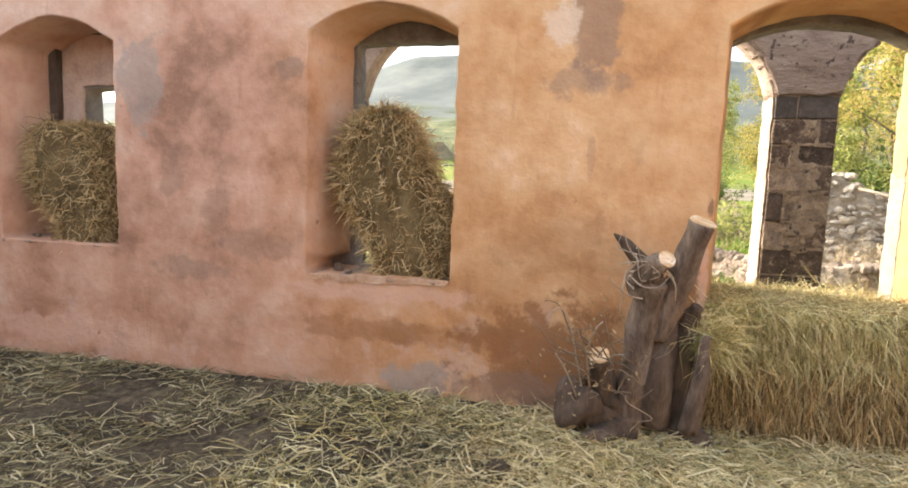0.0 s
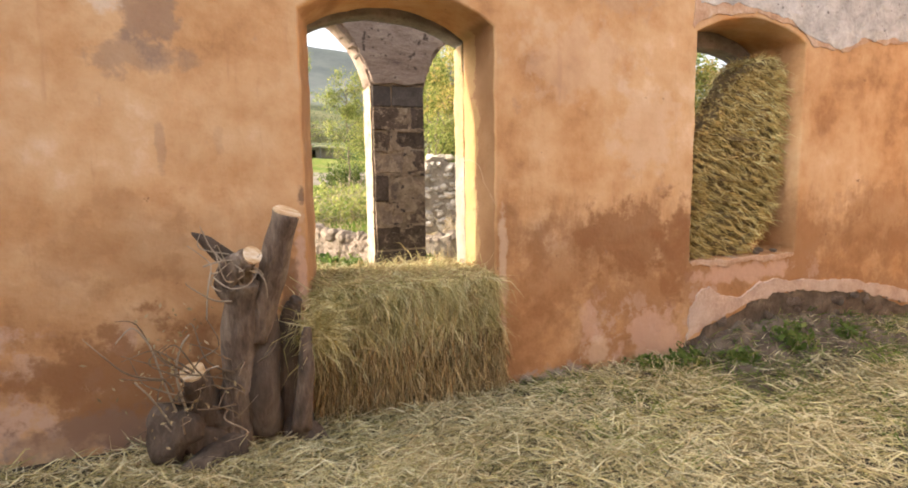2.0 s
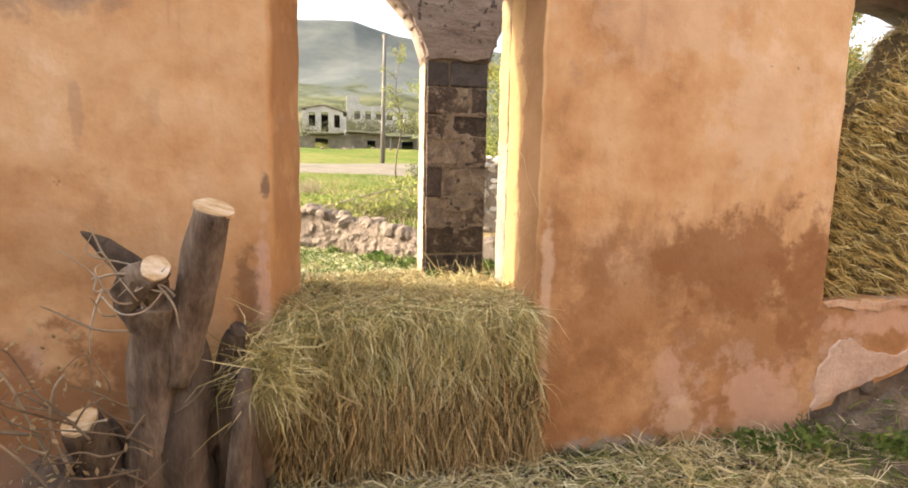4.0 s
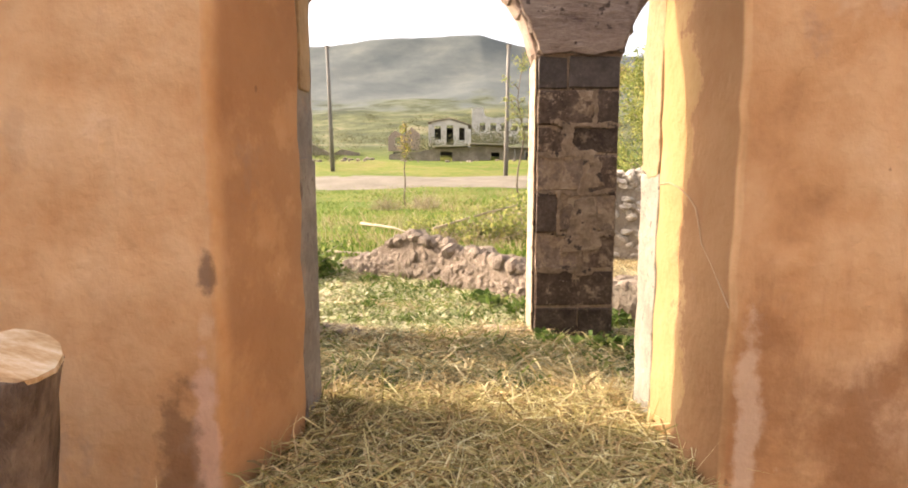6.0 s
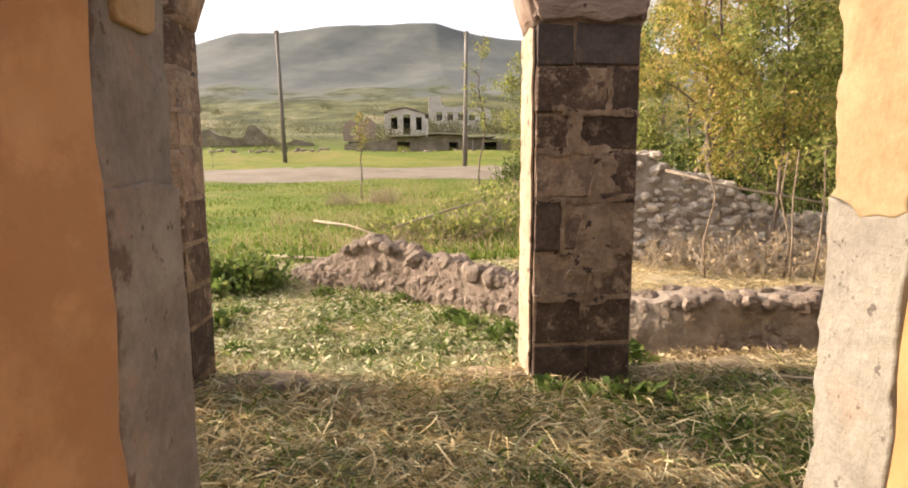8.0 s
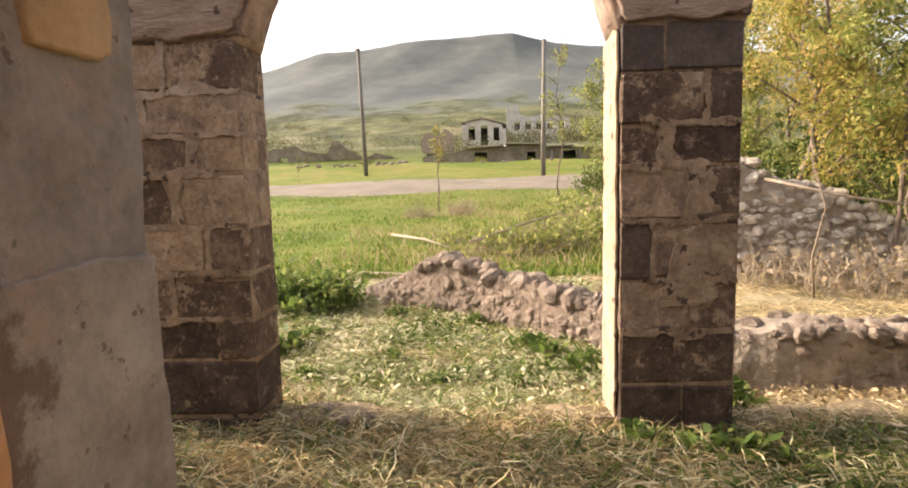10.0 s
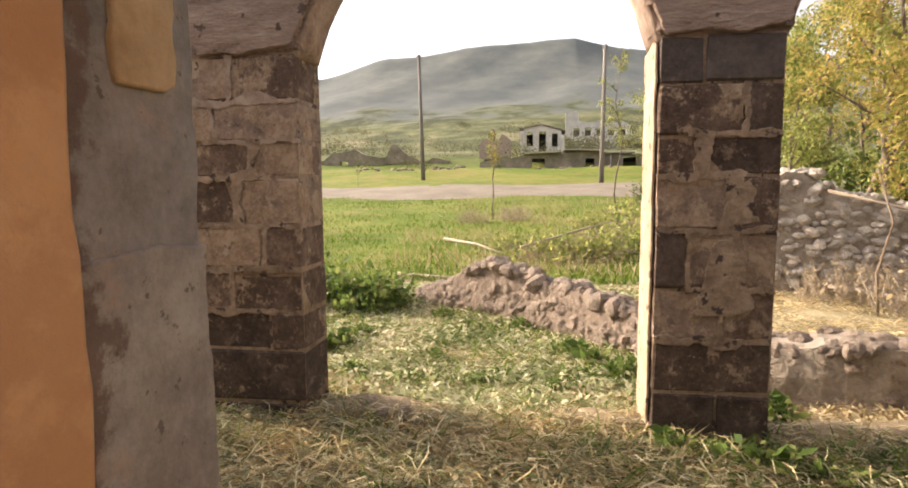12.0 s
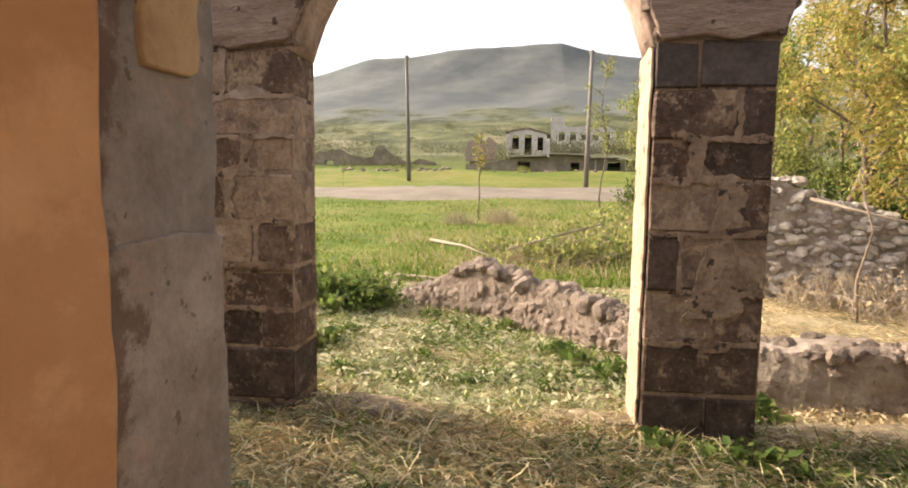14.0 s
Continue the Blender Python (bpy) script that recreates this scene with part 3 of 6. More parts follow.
def slab(name, outline, holes, y0, y1, material, bevel=0.0):
    """An upright slab between y0 and y1, from an outline and holes in x, z."""
    cu = bpy.data.curves.new(name, "CURVE")
    cu.dimensions, cu.fill_mode, cu.extrude = "2D", "BOTH", (y1 - y0) / 2 - bevel
    cu.bevel_depth, cu.bevel_resolution = bevel, 1
    for ring in (outline, *holes):
        sp = cu.splines.new("POLY")
        sp.points.add(len(ring) - 1)
        sp.use_cyclic_u = True
        for p, (u, v) in zip(sp.points, ring):
            p.co = (u, v, 0, 1)
    ob = new(name, cu)
    bpy.context.view_layer.update()
    me = bpy.data.meshes.new_from_object(ob.evaluated_get(bpy.context.evaluated_depsgraph_get()))
    bpy.data.objects.remove(ob)
    me.transform(Matrix(((1, 0, 0, 0), (0, 0, -1, (y0 + y1) / 2), (0, 1, 0, 0), (0, 0, 0, 1))))
    me.materials.clear()
    me.materials.append(material)
    me.name = name
    return me


def block_mesh(name, sx, sy, sz, material, seed, rough=0.012, cut=0.02):
    """A worn block, centred: chamfered corners, each corner nudged."""
    bm = bmesh.new()
    bmesh.ops.create_cube(bm, size=1)
    for v in bm.verts:
        v.co = Vector((v.co.x * sx, v.co.y * sy, v.co.z * sz))
    bmesh.ops.bevel(bm, geom=bm.edges[:], offset=min(cut, sx / 4, sy / 4, sz / 4), segments=1, affect="EDGES")
    for v in bm.verts:
        v.co += Vector(noise.noise_vector(v.co * 9 + Vector((seed * 3.1, seed, 0)))) * rough
    me = bpy.data.meshes.new(name)
    bm.to_mesh(me)
    bm.free()
    me.materials.append(material)
    return me


def stone_mesh(name, material, seed, flat=0.75):
    """A rough field stone about one metre across, to be scaled."""
    bm = bmesh.new()
    bmesh.ops.create_icosphere(bm, subdivisions=2, radius=0.5)
    for v in bm.verts:
        d = noise.noise_vector(v.co * 2.2 + Vector((seed * 5.3, 0, seed)))
        e = noise.noise_vector(v.co * 5.5 + Vector((0, seed * 3.7, seed)))
        v.co = Vector((v.co.x * 1.1, v.co.y, v.co.z * flat)) + Vector(d) * 0.17 + Vector(e) * 0.09
    me = bpy.data.meshes.new(name)
    bm.to_mesh(me)
    bm.free()
    me.materials.append(material)
    return me


def tube(points, radii, sides=8, rough=0.0, seed=0, cap=True):
    """Vertices and faces of a limb along points."""
    verts, faces = [], []
    pts = [Vector(p) for p in points]
    for i, p in enumerate(pts):
        d = (pts[min(i + 1, len(pts) - 1)] - pts[max(i - 1, 0)]).normalized()
        a = d.cross(Vector((0.31, 0.2, 0.93)) if abs(d.z) < 0.9 else Vector((1, 0.1, 0))).normalized()
        b = d.cross(a)
        for k in range(sides):
            t = 2 * math.pi * k / sides
            r = radii[i] * (1 + rough * noise.noise((p.x * 6 + math.cos(t) * 1.5, p.y * 6 + math.sin(t) * 1.5, p.z * 6 + seed)))
            verts.append(p + (a * math.cos(t) + b * math.sin(t)) * r)
    for i in range(len(pts) - 1):
        for k in range(sides):
            k2 = (k + 1) % sides
            faces.append((i * sides + k, i * sides + k2, (i + 1) * sides + k2, (i + 1) * sides + k))
    if cap:
        faces.append(tuple(range(sides))[::-1])
        faces.append(tuple((len(pts) - 1) * sides + k for k in range(sides)))
    return verts, faces


def joined(pieces):
    verts, faces = [], []
    for v, f in pieces:
        k = len(verts)
        verts += v
        faces += [tuple(i + k for i in q) for q in f]
    return verts, faces


def blades(name, roots, ways, width, sag, material):
    """Thin bent blades: roots and ways are n x 3; sag: how far the tips hang."""
    n = len(roots)
    side = np.cross(ways, rng.normal(size=(n, 3)))
    side *= (width * rng.uniform(0.6, 1.3, n) / 2 / (np.linalg.norm(side, axis=1) + 1e-9))[:, None]
    length = np.linalg.norm(ways, axis=1)
    drop = np.zeros((n, 3))
    drop[:, 2] = -sag * length * rng.uniform(0.2, 1.0, n)
    bow = rng.normal(size=(n, 3)) * (length * 0.09)[:, None]
    mid, tip = roots + ways * 0.55 + bow + drop * 0.25, roots + ways + drop
    verts = np.stack([roots - side, roots + side, mid - side * 0.8, mid + side * 0.8, tip], 1).reshape(-1, 3)
    k = np.arange(n) * 5
    quads, tris = np.stack([k, k + 1, k + 3, k + 2], 1), np.stack([k + 2, k + 3, k + 4], 1)
    me = bpy.data.meshes.new(name)
    me.vertices.add(len(verts))
    me.vertices.foreach_set("co", verts.astype(np.float32).ravel())
    loops = np.concatenate([np.concatenate([quads, tris], 1).ravel()])
    me.loops.add(len(loops))
    me.loops.foreach_set("vertex_index", loops.astype(np.int32))
    starts = np.stack([np.arange(n) * 7, np.arange(n) * 7 + 4], 1).ravel()
    me.polygons.add(2 * n)
    me.polygons.foreach_set("loop_start", starts.astype(np.int32))
    me.update(calc_edges=True)
    me.validate()
    me.materials.append(material)
    return me


# ---- ground ----
GY = np.array([-900, -6, 3.9, 4.5, 6.7, 7.2, 7.7, 8.5, 11, 13, 16, 25, 38, 48, 52, 58, 65, 75, 90, 120, 150, 200, 240])
GZ = np.array([0, 0, 0, 0.28, 0.33, 0.28, 0.16, 0.13, 0.12, 0.12, 0.16, 0.40, 0.75, 1.62, 2.0, 2.9, 3.3, 5.2, 6.2, 8.2, 14, 25, 34])
RX = np.array([-700, -330, -200, -113, -82, -40, 15, 29, 54, 110, 240, 700])
RZ = np.array([30, 36, 44, 57, 66.5, 69, 71, 68.5, 65, 60, 50, 40])


def height(x, y):
    x, y = np.asarray(x, float), np.asarray(y, float)
    z = np.interp(y, GY, GZ)
    ridge = np.interp(x, RX, RZ)
    rise = np.clip((y - 150) / 150, 0, 1)
    s = np.where(y < 300, 14 + (ridge - 14) * (0.55 * rise + 0.45 * rise ** 3), ridge - np.clip(y - 300, 0, 600) * 0.05)
    z = np.where(y > 150, s, z)
    z = z + 0.02 * np.sin(x * 2.3 + y * 1.1) * np.sin(y * 1.9 - x * 0.7) * (np.abs(y - 4.2) > 0.5)
    z = z + np.clip((y - 14) / 20, 0, 1) * 0.10 * np.sin(x * 0.45 + 1.0) * np.sin(y * 0.38)
    z = z + np.clip((y - 110) / 100, 0, 1) * (1.3 * np.sin(x * 0.05 + 2) * np.sin(y * 0.045) + 0.8 * np.sin(x * 0.13) * np.sin(y * 0.11 + 1))
    return z


def ground_z(x, y):
    return float(height(x, y))


gx = np.unique(np.concatenate([np.linspace(-10, 14, 161), np.linspace(-60, 60, 121), np.linspace(-340, 340, 137), np.linspace(-1500, 1500, 41)]))
gy = np.unique(np.concatenate([np.linspace(-8, 16, 161), np.linspace(16, 80, 90), np.linspace(80, 340, 105), np.linspace(340, 1500, 24), np.linspace(-900, -8, 12)]))
XX, YY = np.meshgrid(gx, gy)
ZZ = height(XX, YY)
nx, ny = len(gx), len(gy)
idx = np.arange(nx * ny).reshape(ny, nx)
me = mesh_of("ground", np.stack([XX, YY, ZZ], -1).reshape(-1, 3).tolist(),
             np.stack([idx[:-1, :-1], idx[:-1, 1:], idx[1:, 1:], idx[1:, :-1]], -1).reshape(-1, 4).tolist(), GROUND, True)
tagged(new("ground", me), "trodden earth, dry yard grass, green pasture and hazy scrubby hillside", "ground", kind="structure")

# gravel road across the pasture
rx = np.linspace(-80, 80, 81)
verts, faces = [], []
for i, x in enumerate(rx):
    bend = 0.03 * x + 0.6 * math.sin(x * 0.08)
    for w in (-4.3, -2, 0, 2, 4.3):
        y = 43 + bend + w + 0.25 * math.sin(x * 1.3 + w)
        verts.append((x, y, ground_z(x, y) + (0.05 if abs(w) < 4 else 0.01)))
for i in range(len(rx) - 1):
    for k in range(4):
        faces.append((i * 5 + k, (i + 1) * 5 + k, (i + 1) * 5 + k + 1, i * 5 + k + 1))
tagged(new("road", mesh_of("road", verts, faces, GRAVEL, True)), "pale dusty gravel road crossing the pasture", "road", kind="structure")

# ---- the hall's long wall ----
IN, MIDY, OUT, TOP = 3.835, 4.31, 4.485, 4.0
WINDOWS = [(-4.05, -3.0, 0.87, 2.34, 2.53), (-1.53, -0.50, 0.77, 2.40, 2.57), (3.96, 5.14, 0.73, 2.48, 2.63)]
DOOR, DEEP = (1.058, 2.303, 2.39, 2.57), (1.164, 2.284)


def arched(x0, x1, z0, spring, peak, k=10):
    """An opening with a low segmental head, counter-clockwise from the lower left."""
    pts = [(x0, z0), (x1, z0)]
    for i in range(k + 1):
        u = 1 - 2 * i / k
        pts.append(((x0 + x1) / 2 + u * (x1 - x0) / 2, spring + (peak - spring) * (1 - u * u)))
    return pts


def wall_ring(door):
    x0, x1, s, p = door
    head = [q for q in arched(x0, x1, -0.4, s, p)[2:]]
    return [(-8, -0.4), (x0, -0.4)] + head[::-1] + [(x1, -0.4), (9.5, -0.4), (9.5, TOP), (-8, TOP)]


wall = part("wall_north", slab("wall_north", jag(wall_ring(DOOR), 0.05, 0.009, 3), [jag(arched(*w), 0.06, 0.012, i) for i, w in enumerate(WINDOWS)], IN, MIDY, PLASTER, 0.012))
# the doorway narrows towards the outer leaf
for v in wall.data.vertices:
    if 1.0 < v.co.x < 2.36 and v.co.z < 2.62 and v.co.y > MIDY - 0.1:
        u = (v.co.x - DOOR[0]) / (DOOR[1] - DOOR[0])
        v.co.x = DEEP[0] + u * (DEEP[1] - DEEP[0])
        v.co.y -= 0.088 * max(0.0, 1 - 4 * max(0.0, u))
for (x0, x1, z0, spring, peak), (a, b) in zip(WINDOWS, ((-3.97, -3.04), (-1.39, -0.52), (4.05, 5.05))):
    for v in wall.data.vertices:
        if x0 - 0.05 < v.co.x < x1 + 0.05 and z0 + 0.1 < v.co.z < peak + 0.05 and v.co.y > MIDY - 0.1:
            v.co.x = a + (v.co.x - x0) / (x1 - x0) * (b - a)
tagged(wall, "ochre lime-plastered ruin wall with arched openings and damp stains", "wall", kind="structure")
outer = [(-3.70, -3.06, 0.87, 2.08, 2.10), (-1.36, -0.54, 0.77, 2.43, 2.44), (4.08, 5.02, 0.73, 2.40, 2.50)]
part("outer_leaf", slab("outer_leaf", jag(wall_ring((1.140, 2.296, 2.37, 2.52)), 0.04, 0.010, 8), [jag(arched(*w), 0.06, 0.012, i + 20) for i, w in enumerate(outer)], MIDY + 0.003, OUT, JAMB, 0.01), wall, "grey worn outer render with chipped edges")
part("window_infill", slab("window_infill", jag([(-4.03, 0.86), (-3.72, 0.86), (-3.71, 2.11), (-3.02, 2.12), (-3.02, 2.5), (-4.03, 2.5)], 0.05, 0.012, 31), [], 4.292, 4.316, ROSEPLASTER, 0.003), wall, "pink plastered infill of a half-blocked window")
# dark strip added in place of the shade line in the reveal corner
part("timber_post", slab("timber_post", jag([(-3.975, 1.5), (-3.905, 1.5), (-3.90, 2.49), (-3.97, 2.49)], 0.06, 0.006, 32), [], 4.23, 4.29, DARKBARK, 0.004), wall, "dark strip added for the shade line in the window corner")
for name, pts in (("wall_south", [(-8, -0.4), (9.5, -0.4), (9.5, TOP), (-8, TOP)]),):
    tagged(part(name, slab(name, jag(pts, 0.4, 0.01), [], -6.5, -6.0, PLASTER)), "ochre plastered ruin wall, open to the sky", "wall", kind="structure")
for name, x in (("wall_west", -8.5), ("wall_east", 9.5)):
    me = slab(name, [(-6.5, -0.4), (OUT, -0.4), (OUT, TOP), (-6.5, TOP)], [], 0, 0.5, PLASTER)
    me.transform(Matrix(((0, 1, 0, x), (1, 0, 0, 0), (0, 0, 1, 0), (0, 0, 0, 1))))
    me.flip_normals()
    tagged(part(name, me), "ochre plastered ruin wall, open to the sky", "wall", kind="structure")

# ---- arcade ----
AY0, AY1, PW, SPAN, SPRING = 6.795, 7.155, 0.605, 1.965, 2.28
RAD = SPAN / 2
PIERS = [2.245 + k * (PW + SPAN) for k in (-3, -2, -1, 0, 1)]
ring = [(PIERS[0], 2.44), ]
for x in PIERS[:-1]:
    ring.append((x + PW, 2.44))
    for i in range(1, 24):
        a = math.pi * (1 - i / 24)
        px, pz = x + PW + RAD + RAD * math.cos(a), SPRING + RAD * math.sin(a)
        if pz > 2.45:
            ring.append((px, pz))
    ring.append((x + PW + SPAN, 2.44))
ring += [(PIERS[-1] + PW, 2.44), (PIERS[-1] + PW, 3.75), (PIERS[0], 3.75)]
spandrel = tagged(part("arcade_wall", slab("arcade_wall", jag(ring, 0.09, 0.012, 4), [], AY0 + 0.02, AY1 - 0.02, REDTUFA, 0.012)), "reddish tufa masonry above the arcade arches", "wall", kind="structure")
BLOCKS = [[block_mesh("block", PW, AY1 - AY0, 0.257, m, i, 0.013, 0.014) for i in range(4)] for m in (TUFA, TANTUFA, SOOTTUFA, UMBERTUFA)]
DK, TAN, SOOT, BR = 0, 1, 2, 3
# course by course from the springing down: height, then (share of the width, stone)
COURSES = [(0.245, ((0.36, SOOT), (0.64, SOOT))), (0.26, ((0.70, DK), (0.30, BR))), (0.205, ((0.36, DK), (0.64, BR))), (0.285, ((0.62, TAN), (0.38, DK))),
           (0.305, ((0.27, BR), (0.73, TAN))), (0.28, ((0.56, TAN), (0.44, DK))), (0.285, ((1.0, DK),)), (0.25, ((0.55, BR), (0.45, BR))), (0.225, ((1.0, BR),))]
BROWNER = [(0.26, ((0.45, TAN), (0.55, DK))), (0.23, ((0.30, TAN), (0.70, TAN))), (0.20, ((0.62, DK), (0.38, TAN))), (0.285, ((0.48, DK), (0.52, TAN))),
           (0.255, ((0.68, TAN), (0.32, DK))), (0.26, ((0.40, DK), (0.60, DK))), (0.23, ((0.72, BR), (0.28, DK))), (0.32, ((1.0, BR),)), (0.30, ((1.0, BR),))]
SMEARED = {2: (0, 1, 2, 3, 4, 5), 3: (1, 2, 3, 4, 5)}
for j, x in enumerate(PIERS):
    z0 = 0.10
    wide = PW + 0.14 * (j == 2)
    x -= 0.14 * (j == 2)
    pier = base("stone_pier", x + wide / 2, (AY0 + AY1) / 2, z0, "square arcade pier of dark tufa blocks with pale mortar", "pier", "arcade piers")
    core = slab("mortar_core", [(x + 0.006, z0), (x + wide - 0.006, z0), (x + wide - 0.006, 2.44), (x + 0.006, 2.44)], [], AY0 + 0.008, AY1 - 0.008, TANCRUST)
    under(part("mortar_core", core), pier)
    z = 2.445
    for c, (tall, row) in enumerate(BROWNER if j == 2 else COURSES):
        z -= tall
        at = x
        for q, (share, stone) in enumerate(row):
            w = wide * share
            b = new("block", BLOCKS[stone][(c + j + q) % 4])
            b.matrix_basis = pose(at + w / 2, (AY0 + AY1) / 2 + 0.006 * math.sin(c * 2.1 + j + q), z + tall / 2, 0, 0, 180 if (c + j) % 2 else 0) @ Matrix.Diagonal(((w - 0.010) / PW, 1, (tall - 0.012) / 0.257, 1))
            under(b, pier)
            at += w
        if c in SMEARED.get(j, ()):
            # lime squeezed out of the joints and smeared over the blocks
            h = 0.016 + 0.016 * (0.5 + 0.5 * math.sin(c * 3.3 + j))
            x0, x1 = x + 0.012 + 0.14 * (c % 3 == 1), x + wide - 0.012 - 0.16 * (c % 3 == 2)
            xs = [x0 + (x1 - x0) * k / 7 for k in range(8)]
            ring = [(u, z - h * (0.5 + abs(noise.noise((u * 6, c, j))) * 1.6)) for u in xs] + [(u, z + h * (0.4 + abs(noise.noise((u * 7, c, j + 5))) * 1.8)) for u in xs[::-1]]
            under(part("mortar_smear", slab("mortar_smear", jag(ring, 0.010, 0.026, c + 10 * j), [], AY0 - 0.007, AY0 + 0.03, MORTAR if j == 2 and c < 2 else TANCRUST, 0.003)), pier)
            if len(row) == 2:
                xv, fat = x + wide * row[0][0], 0.016 + 0.022 * (c in (2, 3))
                ring = jag([(xv - fat, z), (xv + fat, z), (xv + fat * 0.7, z + tall * 0.5), (xv + fat * 1.3, z + tall), (xv - fat, z + tall), (xv - fat * 0.6, z + tall * 0.5)], 0.010, 0.03, c + 40 * j)
                under(part("mortar_smear", slab("mortar_smear", ring, [], AY0 - 0.008, AY0 + 0.03, MORTAR if j == 2 and c < 2 else TANCRUST, 0.003)), pier)
    if j == 3:
        # ragged crust of old plaster clinging to the face
        for k, (u0, u1, z0c, z1c) in enumerate(((0.36, 0.80, 1.00, 1.43), (0.55, 0.82, 1.46, 1.70))):
            rim = jag([(x + PW * u0, z0c), (x + PW * u1, z0c + 0.05), (x + PW * (u1 - 0.08), z1c), (x + PW * (u0 + 0.1), z1c - 0.04)], 0.016, 0.034, 7 * j + k)
            under(part("plaster_crust", slab("plaster_crust", rim, [], AY0 - 0.009, AY0 + 0.03, TANCRUST, 0.004), label="ragged tan crust of old plaster"), pier)
    coat = jag([(AY0 + 0.03, 0.12), (AY1 - 0.02, 0.12), (AY1 - 0.02, 2.42), (AY0 + 0.03, 2.42)], 0.04, 0.035, j)
    me = slab("lime_coat", coat, [], 0, 0.014, PALE, 0.003)
    me.transform(Matrix(((0, 1, 0, x - 0.018), (1, 0, 0, 0), (0, 0, 1, 0), (0, 0, 0, 1))))
    me.flip_normals()
    under(part("lime_coat", me, label="pale cream lime plaster skin"), pier)

# thin stones bedded in the haunches of the arches
THIN = [block_mesh("stone", 1, 1, 1, REDTUFA, 30 + i, 0.13, 0.12) for i in range(4)]
r = np.random.default_rng(17)
for x in PIERS[2:4]:
    z = 2.45
    while z < 3.22:
        tall = r.uniform(0.085, 0.17)
        rise = max(0.0, z + tall * 0.6 - SPRING)
        out = RAD - math.sqrt(max(0.0, RAD * RAD - rise * rise)) if rise < RAD else RAD
        at, end = x - min(out, 0.62) + 0.006, x + PW + min(out, 0.62) - 0.006
        while at < end - 0.05:
            w = min(r.uniform(0.18, 0.5), end - at)
            s = new("stone", THIN[r.integers(0, 4)])
            s.matrix_basis = pose(at + w / 2, AY0 + 0.11 + r.uniform(-0.012, 0.012), z + tall / 2) @ Matrix.Diagonal((w - 0.008, 0.22, tall - 0.008, 1))
            under(s, spandrel)
            at += w
        z += tall

# walled-up haunch beside the second pier
part("haunch_fill", slab("haunch_fill", jag([(PIERS[2] - 0.34, 2.44), (PIERS[2] + 0.1, 2.44), (PIERS[2] + 0.1, 3.2), (PIERS[2] - 0.5, 3.2)], 0.05, 0.015, 71), [], AY0 + 0.03, AY1 - 0.03, REDTUFA, 0.01), spandrel, "reddish rubble filling of the haunch")

# reddish mortar smeared over the haunches
for k, x in enumerate(PIERS[2:4]):
    rim = jag([(x + 0.02, 2.455), (x + PW - 0.02, 2.47), (x + PW + 0.15, 2.88), (x + PW + 0.36, 3.08), (x - 0.36, 3.10), (x - 0.15, 2.88)], 0.03, 0.03, 60 + k)
    part("mortar_crust", slab("mortar_crust", rim, [], AY0 - 0.024, AY0 + 0.05, REDCRUST, 0.008), spandrel, "smeared reddish mortar crust")

# ---- patches on the long wall ----
def patch(name, pts, material, label, proud=0.008, seed=0, amount=0.03, every=0.05):
    return part(name, slab(name, jag(pts, every, amount, seed), [], IN - proud, IN + 0.004, material, 0.002), wall, label)


patch("cement_patch", [(9.3, 3.97), (3.90, 3.97), (3.86, 3.3), (3.92, 2.95), (3.97, 2.67), (4.25, 2.69), (4.55, 2.70), (4.95, 2.63), (5.25, 2.49), (5.6, 2.46), (5.85, 2.56), (6.3, 2.58), (6.8, 2.66), (9.3, 2.75)], CEMENT, "rough grey cement render", 0.012, 1, 0.05)
patch("plaster_rim", [(3.93, 2.50), (4.1, 2.60), (4.55, 2.665), (5.0, 2.59), (5.22, 2.46), (5.6, 2.43), (5.9, 2.53), (6.3, 2.55), (6.8, 2.63), (9.3, 2.71), (9.3, 2.78), (6.8, 2.70), (6.3, 2.62), (5.85, 2.60), (5.6, 2.50), (5.25, 2.53), (4.95, 2.67), (4.55, 2.735), (4.25, 2.72), (3.93, 2.7)], PINKPLASTER, "salmon broken plaster edge", 0.008, 2, 0.03, 0.03)
patch("bare_rubble", [(3.90, -0.35), (3.95, 0.10), (4.3, 0.22), (4.84, 0.40), (5.4, 0.42), (5.98, 0.36), (6.6, 0.14), (7.3, 0.0), (9.3, 0.1), (9.3, -0.35)], RUBBLE, "bare earthen rubble where plaster fell", 0.008, 3, 0.05)
patch("plaster_rim", [(3.96, 0.13), (3.98, 0.30), (4.05, 0.49), (4.2, 0.52), (4.33, 0.45), (4.5, 0.41), (4.66, 0.47), (4.75, 0.53), (5.2, 0.51), (5.9, 0.45), (6.6, 0.30), (7.3, 0.10), (7.3, 0.03), (6.6, 0.18), (5.98, 0.34), (5.6, 0.35), (5.3, 0.40), (4.9, 0.42), (4.6, 0.36), (4.3, 0.26), (4.1, 0.20)], ROSEPLASTER, "pale pink undercoat with a broken edge", 0.016, 4, 0.03, 0.025)
